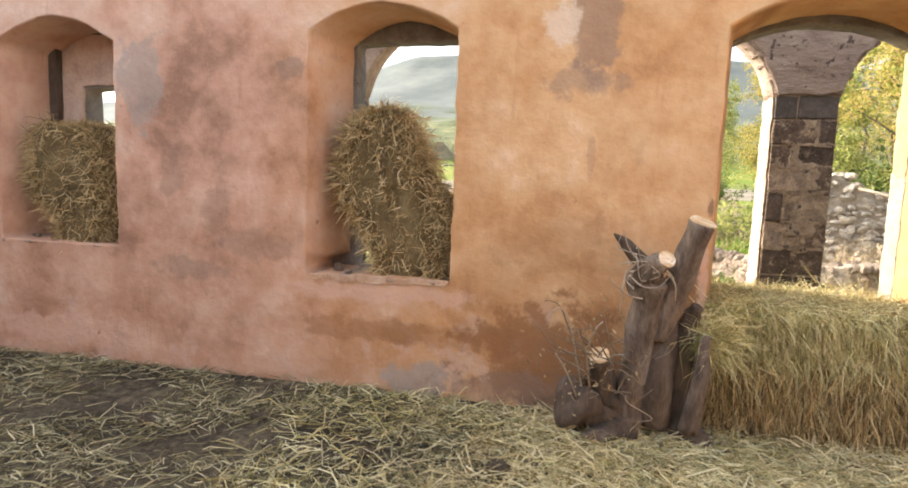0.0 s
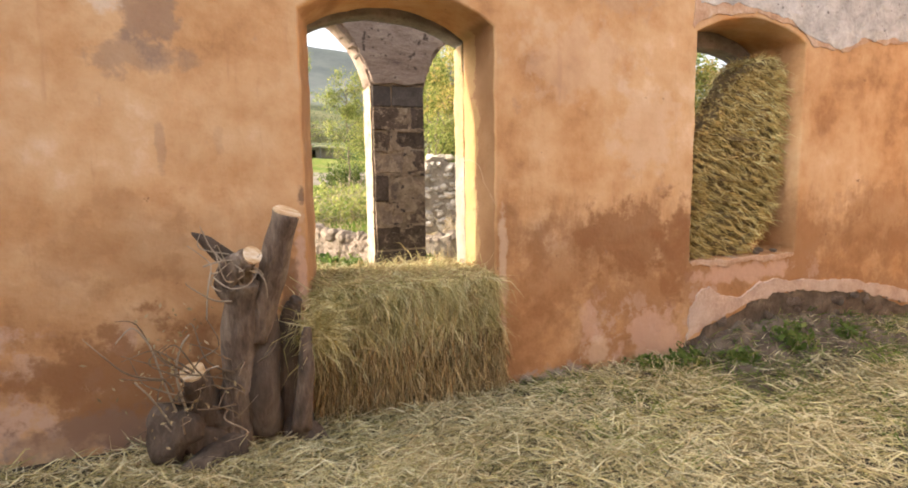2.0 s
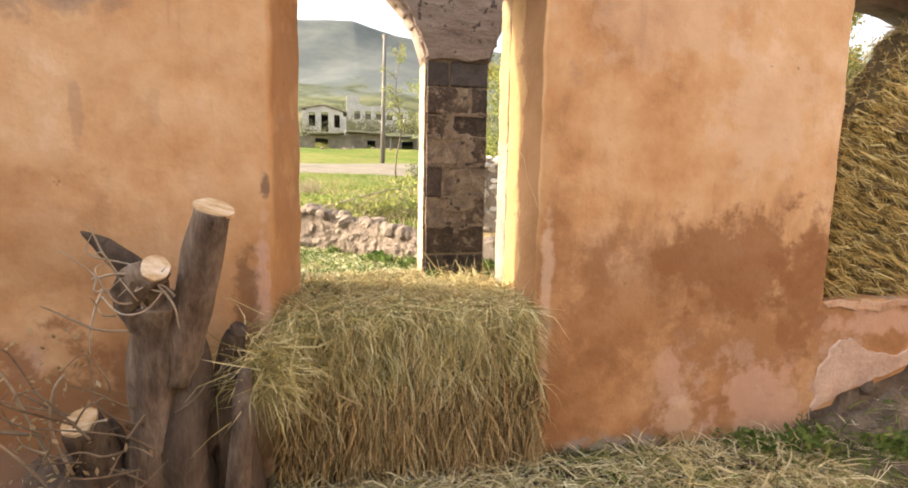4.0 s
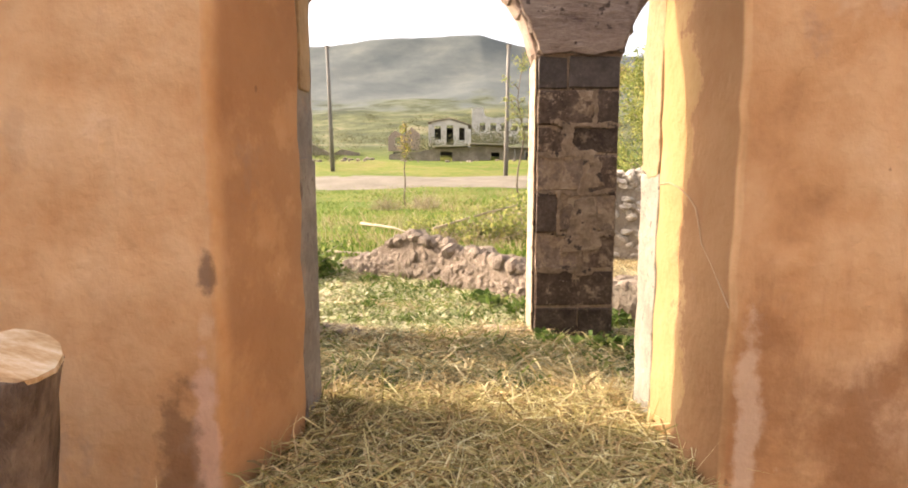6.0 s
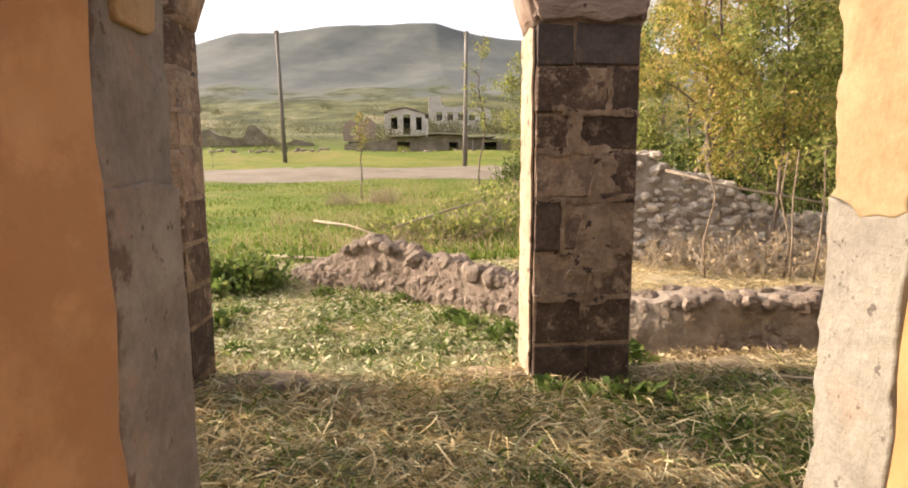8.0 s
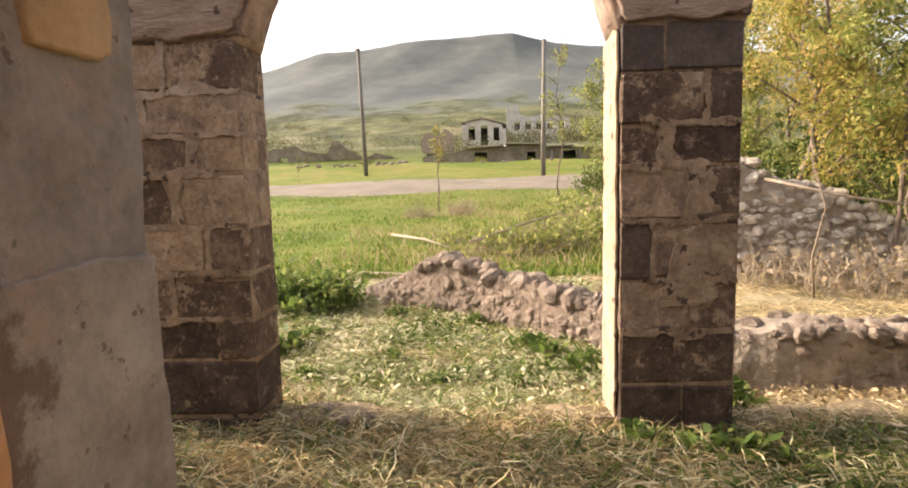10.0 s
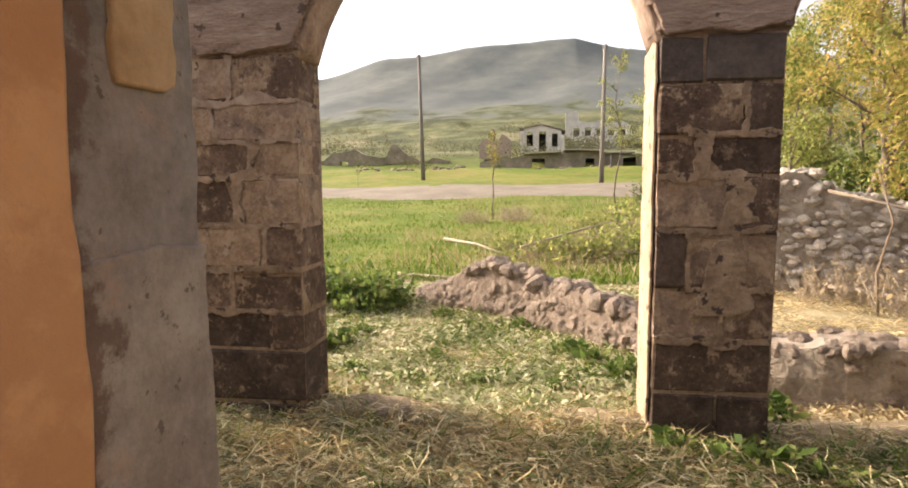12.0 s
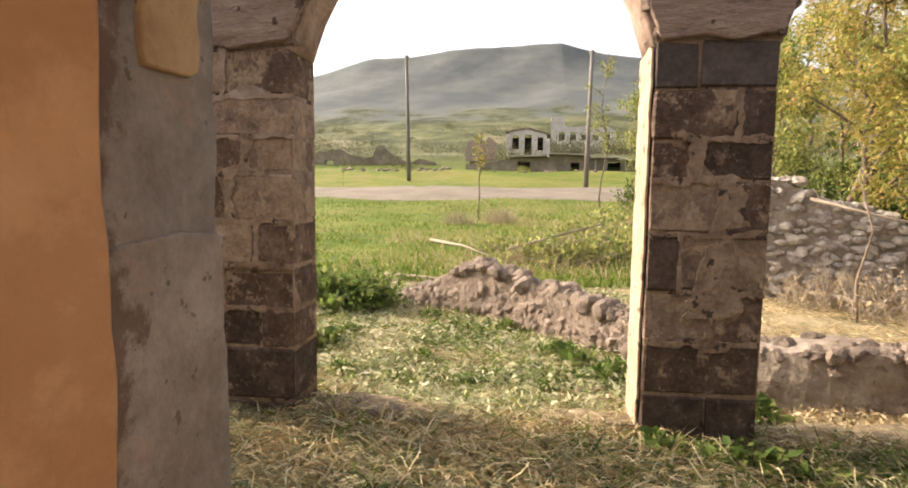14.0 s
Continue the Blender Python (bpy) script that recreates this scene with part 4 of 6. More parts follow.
# the shaded outer jamb: dark worn render above a paler lower coat, and an ochre remnant
def jamb_piece(name, y0, y1, z0, z1, x0, x1, material, label, seed, amount=0.012):
    me = slab(name, jag([(y0, z0), (y1, z0), (y1, z1), ((y0 + y1) / 2, z1 + 0.006), (y0, z1)], 0.02, amount, seed), [], 0, x1 - x0, material, 0.004)
    me.transform(Matrix(((0, -1, 0, x1), (1, 0, 0, 0), (0, 0, 1, 0), (0, 0, 0, 1))))
    part(name, me, wall, label)


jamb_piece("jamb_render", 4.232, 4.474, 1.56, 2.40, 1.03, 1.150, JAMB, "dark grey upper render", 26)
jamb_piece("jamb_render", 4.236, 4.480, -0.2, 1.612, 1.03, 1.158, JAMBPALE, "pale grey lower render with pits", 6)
jamb_piece("jamb_plaster", 4.312, 4.425, 1.848, 2.36, 1.14, 1.160, OCHRECOAT, "ochre plaster remnant on the jamb", 3, 0.016)
# ochre plaster left on the sunny outer jamb
me = slab("jamb_plaster", jag([(4.318, 1.585), (4.40, 1.575), (4.476, 1.59), (4.476, 2.36), (4.318, 2.36)], 0.018, 0.022, 13), [], 0, 0.02, OCHRECOAT, 0.004)
me.transform(Matrix(((0, 1, 0, 2.272), (1, 0, 0, 0), (0, 0, 1, 0), (0, 0, 0, 1))))
me.flip_normals()
part("jamb_plaster", me, wall, "ochre plaster remnant on the jamb")
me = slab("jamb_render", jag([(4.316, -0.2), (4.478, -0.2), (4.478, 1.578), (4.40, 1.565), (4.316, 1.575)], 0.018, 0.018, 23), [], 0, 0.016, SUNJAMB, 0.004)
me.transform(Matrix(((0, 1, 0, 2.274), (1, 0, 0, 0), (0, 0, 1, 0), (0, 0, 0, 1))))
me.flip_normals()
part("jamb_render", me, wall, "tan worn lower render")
# hairline crack across the sunny reveal
pts = [(2.2895 - 0.04 * (y - IN), y, z) for y, z in ((4.29, 1.545), (4.22, 1.55), (4.153, 1.537), (4.09, 1.515), (4.043, 1.484), (4.015, 1.43), (4.0, 1.395), (3.94, 1.346), (3.868, 1.277), (3.845, 1.255))]
part("plaster_crack", mesh_of("plaster_crack", *tube(pts, [0.0022] * 10, 5, 0.5), CREAMLINE), wall, "pale line of a mended crack")


def sill(x0, x1, z, seed):
    """Dusty broken render along a window sill."""
    me = slab("sill_render", jag([(x0, 3.845), (x1, 3.845), (x1, 4.31), (x0, 4.31)], 0.022, 0.032, seed), [], 0, 0.02, SILLDUST, 0.006)
    me.transform(Matrix(((1, 0, 0, 0), (0, 0, 1, 0), (0, 1, 0, z - 0.012), (0, 0, 0, 1))))
    me.flip_normals()
    part("sill_render", me, wall, "dusty grey broken sill")


sill(-1.52, -0.51, 0.77, 2)
sill(3.97, 5.13, 0.73, 3)
sill(-4.04, -3.01, 0.87, 4)


patch("broken_sill_edge", [(3.99, 0.745), (5.12, 0.745), (5.10, 0.715), (4.85, 0.69), (4.62, 0.71), (4.35, 0.685), (4.12, 0.70), (4.0, 0.71)], PINKPLASTER, "broken dusty render below the sill", 0.008, 18, 0.022, 0.02)
patch("broken_sill_edge", [(-1.50, 0.785), (-0.52, 0.785), (-0.55, 0.755), (-0.8, 0.75), (-1.1, 0.735), (-1.45, 0.75)], PINKPLASTER, "broken dusty render below the sill", 0.007, 19, 0.02, 0.02)


# ---- hay ----
def hay_mass(name, levels, y0, y1, label, count, material, seed, long=0.11, lean=(0, 0, -1), ridges=0.0):
    """A lump of hay, lofted through levels of (z, x left, x right), with stalks all over it."""
    r = np.random.default_rng(seed)
    zs, sides = np.linspace(levels[0][0], levels[-1][0], 26), 32
    zl, xl, xr = (np.array(c) for c in zip(*levels))
    verts, outs, faces = [], [], []
    for i, z in enumerate(zs):
        a, b = np.interp(z, zl, xl), np.interp(z, zl, xr)
        for k in range(sides):
            t = 2 * math.pi * k / sides
            c, s = math.cos(t), math.sin(t)
            p = 0.5
            u, v = math.copysign(abs(c) ** p, c), math.copysign(abs(s) ** p, s)
            q = Vector(((a + b) / 2 + u * (b - a) / 2, (y0 + y1) / 2 + v * (y1 - y0) / 2, z))
            o = Vector((u * (y1 - y0), v * (b - a), 0)).normalized()
            if ridges:
                q += o * ridges * math.sin((q.z * 0.9 + q.x * 0.45) * 62 + 1.5 * noise.noise(q * 4))
            q += o * 0.035 * noise.noise(q * 7 + Vector((seed, 0, 0))) + Vector((0, 0, 0.03 * noise.noise(q * 5)))
            verts.append(q)
            outs.append(o)
    for i in range(len(zs) - 1):
        for k in range(sides):
            k2 = (k + 1) % sides
            faces.append((i * sides + k, i * sides + k2, (i + 1) * sides + k2, (i + 1) * sides + k))
    faces += [tuple(range(sides))[::-1], tuple((len(zs) - 1) * sides + k for k in range(sides))]
    ob = tagged(new(name, mesh_of(name, verts, faces, HAYCORE)), label, "hay bale")
    V, O = np.array([tuple(v) for v in verts]), np.array([tuple(o) for o in outs])
    pick = r.integers(0, len(V), count)
    root = V[pick] + r.normal(size=(count, 3)) * 0.022
    way = O[pick] * r.uniform(0.1, 0.7, count)[:, None] + r.normal(size=(count, 3)) * 0.55 + np.array(lean) * 0.7
    way *= (long * r.uniform(0.5, 1.4, count) / np.linalg.norm(way, axis=1))[:, None]
    tagged(part("loose_hay", blades("loose_hay", root, way, 0.007, 0.25, material), ob), kind="stuff")
    n = count // 4
    zt, a, b = levels[-1]
    root = np.stack([r.uniform(a, b, n), r.uniform(y0, y1, n), np.full(n, zt)], 1)
    way = r.normal(size=(n, 3)) * np.array([1, 1, 0.25]) + np.array([0, 0, 0.12])
    way *= (long * r.uniform(0.5, 1.4, n) / np.linalg.norm(way, axis=1))[:, None]
    tagged(part("top_hay", blades("top_hay", root, way, 0.005, 0.3, material), ob), kind="stuff")
    return ob


hay_mass("hay_bale", [(0.87, -3.62, -3.20), (1.05, -3.72, -3.18), (1.25, -3.90, -3.18), (1.45, -3.92, -3.18), (1.66, -3.90, -3.20), (1.76, -3.76, -3.32)], 3.93, 4.28, "rounded lump of yellow hay stuffed in a window", 6000, BROWNHAY, 1, 0.10, (0, -0.2, -0.2))
hay_mass("hay_bale", [(0.77, -1.06, -0.56), (0.95, -1.12, -0.54), (1.15, -1.26, -0.53), (1.30, -1.36, -0.54), (1.42, -1.38, -0.68), (1.65, -1.35, -0.78), (1.80, -1.28, -0.84), (1.90, -1.15, -0.96)], 3.95, 4.30, "tall lump of pale hay leaning in a window", 9500, BROWNHAY, 2, 0.10, (0, -0.2, -0.2))
pressed = hay_mass("hay_bale", [(0.73, 4.05, 4.70), (1.0, 4.0, 4.92), (1.35, 4.0, 5.04), (1.70, 4.05, 5.09), (1.90, 4.28, 5.09), (2.10, 4.50, 5.07), (2.26, 4.66, 5.02), (2.34, 4.78, 4.94)], 3.98, 4.30, "pressed bale of greenish hay in slanting layers filling a window", 9000, HAYGOLD, 3, 0.10, (1.3, -0.1, -0.6), 0.042)
r = np.random.default_rng(12)
n = 7000
line = r.integers(0, 26, n)
x = r.uniform(4.0, 5.06, n)
z = 0.80 + 0.072 * line - 0.38 * (x - 4.0) + r.normal(size=n) * 0.008
keep = (z > 0.76) & (z < 2.30) & (x > np.interp(z, [0.73, 1.7, 1.9, 2.1, 2.26], [4.02, 4.06, 4.28, 4.5, 4.66])) & (x < np.interp(z, [0.73, 1.0, 1.35], [4.70, 4.92, 5.05]))
root = np.stack([x, r.uniform(3.945, 3.985, n), z], 1)[keep]
way = r.normal(size=(len(root), 3)) * np.array([0.35, 0.25, 0.3]) + np.array([0.9, -0.25, -0.40])
way *= (0.085 * r.uniform(0.5, 1.4, len(root)) / np.linalg.norm(way, axis=1))[:, None]
tagged(part("layer_edge", blades("layer_edge", root, way, 0.007, 0.3, HAYGOLD), pressed), kind="stuff")
bale = hay_mass("hay_bale", [(-0.02, 1.10, 2.28), (0.25, 1.09, 2.29), (0.5, 1.09, 2.29), (0.68, 1.10, 2.29), (0.77, 1.13, 2.27)], 3.80, 4.56, "large loose hay bale blocking the doorway", 15000, BROWNHAY, 4, 0.15, (0, -0.25, -1.0))
r = np.random.default_rng(11)
n = 9000
root = np.stack([r.uniform(1.12, 2.27, n), r.uniform(3.78, 4.55, n), r.uniform(0.74, 0.79, n)], 1)
way = r.normal(size=(n, 3)) * np.array([0.6, 0.6, 0.2]) + np.array([0, -0.5, 0.0])
way *= (0.2 * r.uniform(0.5, 1.4, n) / np.linalg.norm(way, axis=1))[:, None]
tagged(part("long_hay", blades("long_hay", root, way, 0.0045, 0.6, GREENHAY), bale), kind="stuff")
n = 5000
root = np.stack([r.uniform(1.12, 2.27, n), r.uniform(3.74, 3.80, n), r.beta(3, 1.3, n) * 0.80], 1)
way = r.normal(size=(n, 3)) * np.array([0.5, 0.3, 0.4]) + np.array([0, -0.15, -0.8])
way *= (0.16 * r.uniform(0.5, 1.4, n) / np.linalg.norm(way, axis=1))[:, None]
tagged(part("front_hay", blades("front_hay", root, way, 0.005, 0.2, GREENHAY), bale), kind="stuff")
n = 6500
root = np.stack([1.14 + 0.125 * r.integers(0, 10, n) + r.normal(size=n) * 0.028, r.uniform(3.70, 3.79, n), r.uniform(0.0, 0.46, n)], 1)
root[:, 0] = np.clip(root[:, 0], 1.10, 2.29)
way = r.normal(size=(n, 3)) * np.array([0.2, 0.12, 0.3]) + np.array([0, -0.05, -0.9])
way *= (0.16 * r.uniform(0.5, 1.3, n) / np.linalg.norm(way, axis=1))[:, None]
tagged(part("lower_hay", blades("lower_hay", root, way, 0.006, 0.1, DARKHAY), bale, "brown pressed stalks"), kind="stuff")
# tuft pulled from the bale, caught on the stump
n = 900
root = np.array([1.06, 3.62, 0.62]) + r.normal(size=(n, 3)) * np.array([0.06, 0.05, 0.06])
way = r.normal(size=(n, 3)) * np.array([0.8, 0.5, 0.5]) + np.array([0.1, -0.3, -0.1])
way *= (0.22 * r.uniform(0.4, 1.3, n) / np.linalg.norm(way, axis=1))[:, None]
tagged(new("hay_tuft", blades("hay_tuft", root, way, 0.005, 0.3, GREENHAY)), "tuft of pale hay caught between stump and bale", "hay", kind="stuff")


def leaves(name, centers, ways, size, material, seed=0, slim=0.45):
    """Small pointed leaves as folded rhombs."""
    r = np.random.default_rng(seed)
    n = len(centers)
    way = ways / (np.linalg.norm(ways, axis=1)[:, None] + 1e-9)
    side = np.cross(way, r.normal(size=(n, 3)))
    side /= np.linalg.norm(side, axis=1)[:, None] + 1e-9
    up = np.cross(side, way)
    s = (size * r.uniform(0.6, 1.35, n))[:, None]
    tip = centers + way * s
    mid = centers + way * s * 0.5 - up * s * 0.08
    verts = np.stack([centers, mid + side * s * slim / 2 + up * s * 0.1, tip, mid - side * s * slim / 2 + up * s * 0.1], 1).reshape(-1, 3)
    k = np.arange(n) * 4
    me = bpy.data.meshes.new(name)
    me.from_pydata(verts.tolist(), [], np.concatenate([np.stack([k, k + 1, k + 2], 1), np.stack([k, k + 2, k + 3], 1)]).tolist())
    me.materials.append(material)
    return me


def litter(name, count, box, long, lift, width, material, label, seed, clump=0.0, exclude=None):
    """Stalks lying over a stretch of ground."""
    r = np.random.default_rng(seed)
    x, y = r.uniform(box[0], box[1], count), r.uniform(box[2], box[3], count)
    soft = 0.25 * min(box[1] - box[0], box[3] - box[2])
    inner = np.minimum(x - box[0], box[1] - x)
    keep = inner > r.uniform(0, soft, count) - 0.05
    if box[3] < 3.9:
        keep &= y - box[2] > r.uniform(0, 2 * soft, count)
    x, y = x[keep], y[keep]
    if clump:
        keep = np.array([noise.noise((a * 1.4, b * 1.9, seed)) + 0.5 * noise.noise((a * 4.1, b * 4.9, seed)) > r.normal(-0.05, clump) for a, b in zip(x, y)])
        x, y = x[keep], y[keep]
    if exclude is not None:
        keep = ~((x > exclude[0]) & (x < exclude[1]) & (y > exclude[2]) & (y < exclude[3]))
        x, y = x[keep], y[keep]
    k = len(x)
    root = np.stack([x, y, height(x, y) + r.uniform(0.0, 0.03, k)], 1)
    way = r.normal(size=(k, 3)) * np.array([1, 1, 0.12])
    way /= np.linalg.norm(way, axis=1)[:, None]
    way[:, 2] = np.abs(way[:, 2]) * 0.6 + r.uniform(0, lift, k)
    way *= (long * r.uniform(0.4, 1.5, k))[:, None]
    return tagged(new(name, blades(name, root, way, width, 0.25, material)), label, "hay litter", kind="stuff")


litter("straw_litter", 50000, (-5.5, 7.5, 1.6, 3.83), 0.13, 0.35, 0.007, LITTER, "dark trampled hay and dung on the earth floor", 21, 0.22)
litter("straw_litter", 26000, (-1.5, 7.5, 1.4, 3.75), 0.16, 0.4, 0.007, GREENHAY, "scattered greenish hay on the earth floor", 22, 0.25, exclude=(3.75, 6.0, 2.95, 3.83))
litter("straw_litter", 54000, (-0.8, 5.6, 1.0, 3.72), 0.17, 0.4, 0.007, HAY, "pale fresh straw spread by the bale", 23, 0.4, exclude=(3.75, 6.0, 2.95, 3.83))
litter("straw_litter", 9000, (0.0, 2.8, 2.0, 3.6), 0.18, 0.45, 0.0065, PALEHAY, "pale fresh hay strewn before the bale", 41, 0.3)
litter("straw_litter", 16000, (-7.5, 9.0, -4.5, 2.0), 0.14, 0.3, 0.007, LITTER, "thin trampled hay over the hall floor", 36, 0.4)
litter("straw_litter", 9000, (2.2, 7.5, 2.0, 3.8), 0.10, 0.9, 0.005, GRASS, "short green grass along the wall foot", 24, 0.15)
litter("dry_grass", 34000, (-0.8, 4.6, 4.6, 6.95), 0.13, 0.5, 0.008, BROWNHAY, "dry brown grass in the arcade walk", 25, 0.25)
litter("dry_grass", 30000, (-0.8, 4.6, 4.6, 6.95), 0.13, 0.5, 0.008, DULL, "grey-green cut grass in the arcade walk", 34, 0.18)
# weeds in a darkened leaf tint that deepens the shade on this floor
litter("leafy_litter", 4800, (1.7, 3.7, 4.55, 6.7), 0.10, 0.8, 0.016, DARKLEAF, "low green weeds, tint darkened for the shaded arcade walk", 40, 0.2)
litter("dry_grass", 6000, (-0.8, 4.6, 4.8, 6.95), 0.12, 0.9, 0.008, GRASS, "green grass tufts in the arcade walk", 26, 0.10)
litter("dry_grass", 13000, (0.3, 4.2, 4.6, 6.6), 0.17, 0.5, 0.008, HAY, "pale straw strewn outside the doorway", 27, 0.2)
litter("mown_grass", 34000, (-4, 3.2, 6.9, 12.4), 0.12, 0.5, 0.009, WILTED, "mown drying grass in the sunny yard", 28, 0.25)
litter("mown_grass", 22000, (-4, 3.2, 6.9, 12.4), 0.13, 0.5, 0.009, HAY, "pale drying hay in the sunny yard", 35, 0.2)
r = np.random.default_rng(33)
n = 26000
x, y = r.uniform(-4, 3.0, n), r.uniform(7.1, 12.3, n)
keep = np.array([noise.noise((p * 1.3, q * 1.3, 3)) + 0.5 * noise.noise((p * 4, q * 4, 5)) > r.normal(0.0, 0.2) for p, q in zip(x, y)])
cen = np.stack([x, y, height(x, y) + r.uniform(0.01, 0.07, n)], 1)[keep]
tagged(new("cut_leaves", leaves("cut_leaves", cen, r.normal(size=(len(cen), 3)) * np.array([1, 1, 0.4]), 0.068, WILTED, 3, 0.5)), "wilting cut leaves strewn over the yard", "leaves", kind="stuff")
n = 20000
x, y = r.uniform(-1.5, 6.5, n), r.uniform(4.6, 7.9, n)
keep = np.array([noise.noise((p * 1.5, q * 1.5, 13)) + (0.35 if p > 2.7 and q > 6.6 else 0) > r.normal(0.1, 0.15) for p, q in zip(x, y)])
cen = np.stack([x, y, height(x, y) + r.uniform(0.01, 0.06, n)], 1)[keep]
tagged(new("fallen_leaves", leaves("fallen_leaves", cen, r.normal(size=(len(cen), 3)) * np.array([1, 1, 0.4]), 0.05, DRYLEAF, 4, 0.5)), "dry fallen leaves in the arcade walk", "leaves", kind="stuff")
litter("leafy_litter", 2600, (2.2, 4.4, 5.3, 6.9), 0.09, 0.9, 0.022, WEED, "low leafy green weeds in the arcade walk", 36, 0.2)
litter("leafy_litter", 5200, (0.6, 2.9, 6.9, 9.6), 0.08, 0.9, 0.020, WILTED, "grey-green cut weed leaves in the yard", 37, 0.2)
litter("leafy_litter", 4200, (0.4, 2.4, 7.6, 11.0), 0.08, 0.9, 0.022, WEED, "green weed leaves spread over the yard", 38, 0.2)
litter("mown_grass", 17000, (-4, 3.2, 7.1, 12.2), 0.11, 0.9, 0.010, GRASS, "green shoots among the mown grass", 29, 0.15)
litter("dry_grass", 30000, (2.2, 9.5, 6.7, 12.5), 0.12, 0.5, 0.007, BROWNHAY, "yellow dry grass by the low wall", 30, 0.3)


def pasture(name, count, box, tall, width, material, label, seed, clump):
    r = np.random.default_rng(seed)
    v = r.uniform(0, 1, count)
    y = box[2] + (box[3] - box[2]) * v ** 1.5
    x = r.uniform(box[0], box[1], count) * (0.35 + 0.65 * y / box[3])
    keep = np.array([noise.noise((a * 0.35, b * 0.35, seed)) > r.normal(0.0, clump) for a, b in zip(x, y)])
    x, y = x[keep], y[keep]
    k = len(x)
    root = np.stack([x, y, height(x, y) - 0.01], 1)
    way = r.normal(size=(k, 3)) * 0.35
    way[:, 2] = r.uniform(0.6, 1.2, k)
    way *= (tall * r.uniform(0.5, 1.3, k))[:, None]
    return tagged(new(name, blades(name, root, way, width, 0.3, material)), label, "grass", kind="stuff")


pasture("pasture_grass", 60000, (-22, 20, 12.8, 40), 0.10, 0.02, GRASS, "short bright green pasture grass", 31, 0.5)
pasture("pasture_grass", 26000, (-20, 16, 12.8, 38), 0.17, 0.03, GRASS, "longer green tussocks in the pasture", 39, 0.12)
pasture("dry_weed", 7000, (-3, 11, 13.5, 36), 0.42, 0.012, DRYLEAF, "tall dry weed stems in the pasture", 32, 0.15)


# ---- leafy things ----
def tree(name, label, tall, spread, count, leaf, leaf_size, seed, trunk_r=0.07, low=0.3, category="tree", bark=None):
    """A slim tree: tapered bent trunk, limbs, twigs, and sprays of leaves with gaps. Its foot is at the origin."""
    r = np.random.default_rng(seed)
    pts = [Vector((0.06 * tall * noise.noise((i * 0.4, seed, 0)), 0.06 * tall * noise.noise((i * 0.4, seed, 7)), tall * i / 9)) for i in range(10)]
    pts[0].z = -0.1
    pieces = [tube(pts, [trunk_r * (1 - 0.09 * i) for i in range(10)], 7, 0.25, seed)]
    ends = []
    for b in range(11 + int(tall)):
        f = r.uniform(low, 0.98)
        i = min(8, int(f * 9))
        a = pts[i].lerp(pts[i + 1], f * 9 - i)
        ang, out = r.uniform(0, 2 * math.pi), spread * r.uniform(0.45, 1.0) * (1.15 - 0.6 * f)
        d = Vector((math.cos(ang), math.sin(ang), r.uniform(0.25, 0.9)))
        limb = [a + d * out * u + Vector((0, 0, 0.12 * out * math.sin(u * 3))) + Vector(noise.noise_vector((u * 3, b, seed))) * 0.08 * out for u in (0, 0.35, 0.7, 1.0)]
        limb[0] = a
        pieces.append(tube(limb, [trunk_r * 0.42 * (1 - 0.25 * k) for k in range(4)], 5))
        for u in (0.35, 0.55, 0.75, 0.9, 1.0):
            c = a.lerp(limb[-1], u) + Vector(r.normal(size=3)) * 0.12 * out
            tw = Vector(r.normal(size=3)) + Vector((0, 0, 0.3))
            e = c + tw.normalized() * out * 0.35
            pieces.append(tube([c, (c + e) / 2 + Vector(r.normal(size=3)) * 0.03, e], [0.012, 0.008, 0.004], 3, cap=False))
            ends.append((c, e))
    ob = base(name, 0, 0, 0, label, category)
    part("trunk", mesh_of("trunk", *joined(pieces), bark or BARK, True), ob)
    E = np.array([[tuple(c), tuple(e)] for c, e in ends])
    pick = r.integers(0, len(E), count)
    u = r.uniform(0, 1.15, count)[:, None]
    cen = E[pick, 0] * (1 - u) + E[pick, 1] * u + r.normal(size=(count, 3)) * 0.075 * spread
    way = (E[pick, 1] - E[pick, 0]) * 0.6 + r.normal(size=(count, 3)) * 0.22 * spread + np.array([0, 0, -0.12])
    tagged(part("crown", leaves("crown", cen, way, leaf_size, leaf, seed), ob), kind="stuff")
    return ob


def stand(ob, spots, first=True):
    for k, (x, y, turn, s) in enumerate(spots):
        m = pose(x, y, ground_z(x, y), 0, 0, turn)
        if k == 0 and first:
            ob.matrix_basis = m @ Matrix.Scale(s, 4)
        else:
            keep = ob.scale.copy()
            ob.scale = (s, s, s)
            copy_thing(ob, m)
            ob.scale = keep


AC = "slim roadside tree with yellowing autumn leaves"
t1 = tree("tree", AC, 6.2, 1.8, 10500, AUTUMN, 0.08, 41, 0.075, 0.3)
stand(t1, [(8.46, 12.0, 0, 1.0), (7.2, 14.5, 80, 0.95), (12.5, 17, 200, 1.1), (10.5, 24, 140, 1.15), (17, 22, 30, 1.2), (9.6, 13.4, 250, 0.9)])
t2 = tree("tree", AC, 5.2, 1.6, 9500, AUTUMN, 0.078, 42, 0.06, 0.25)
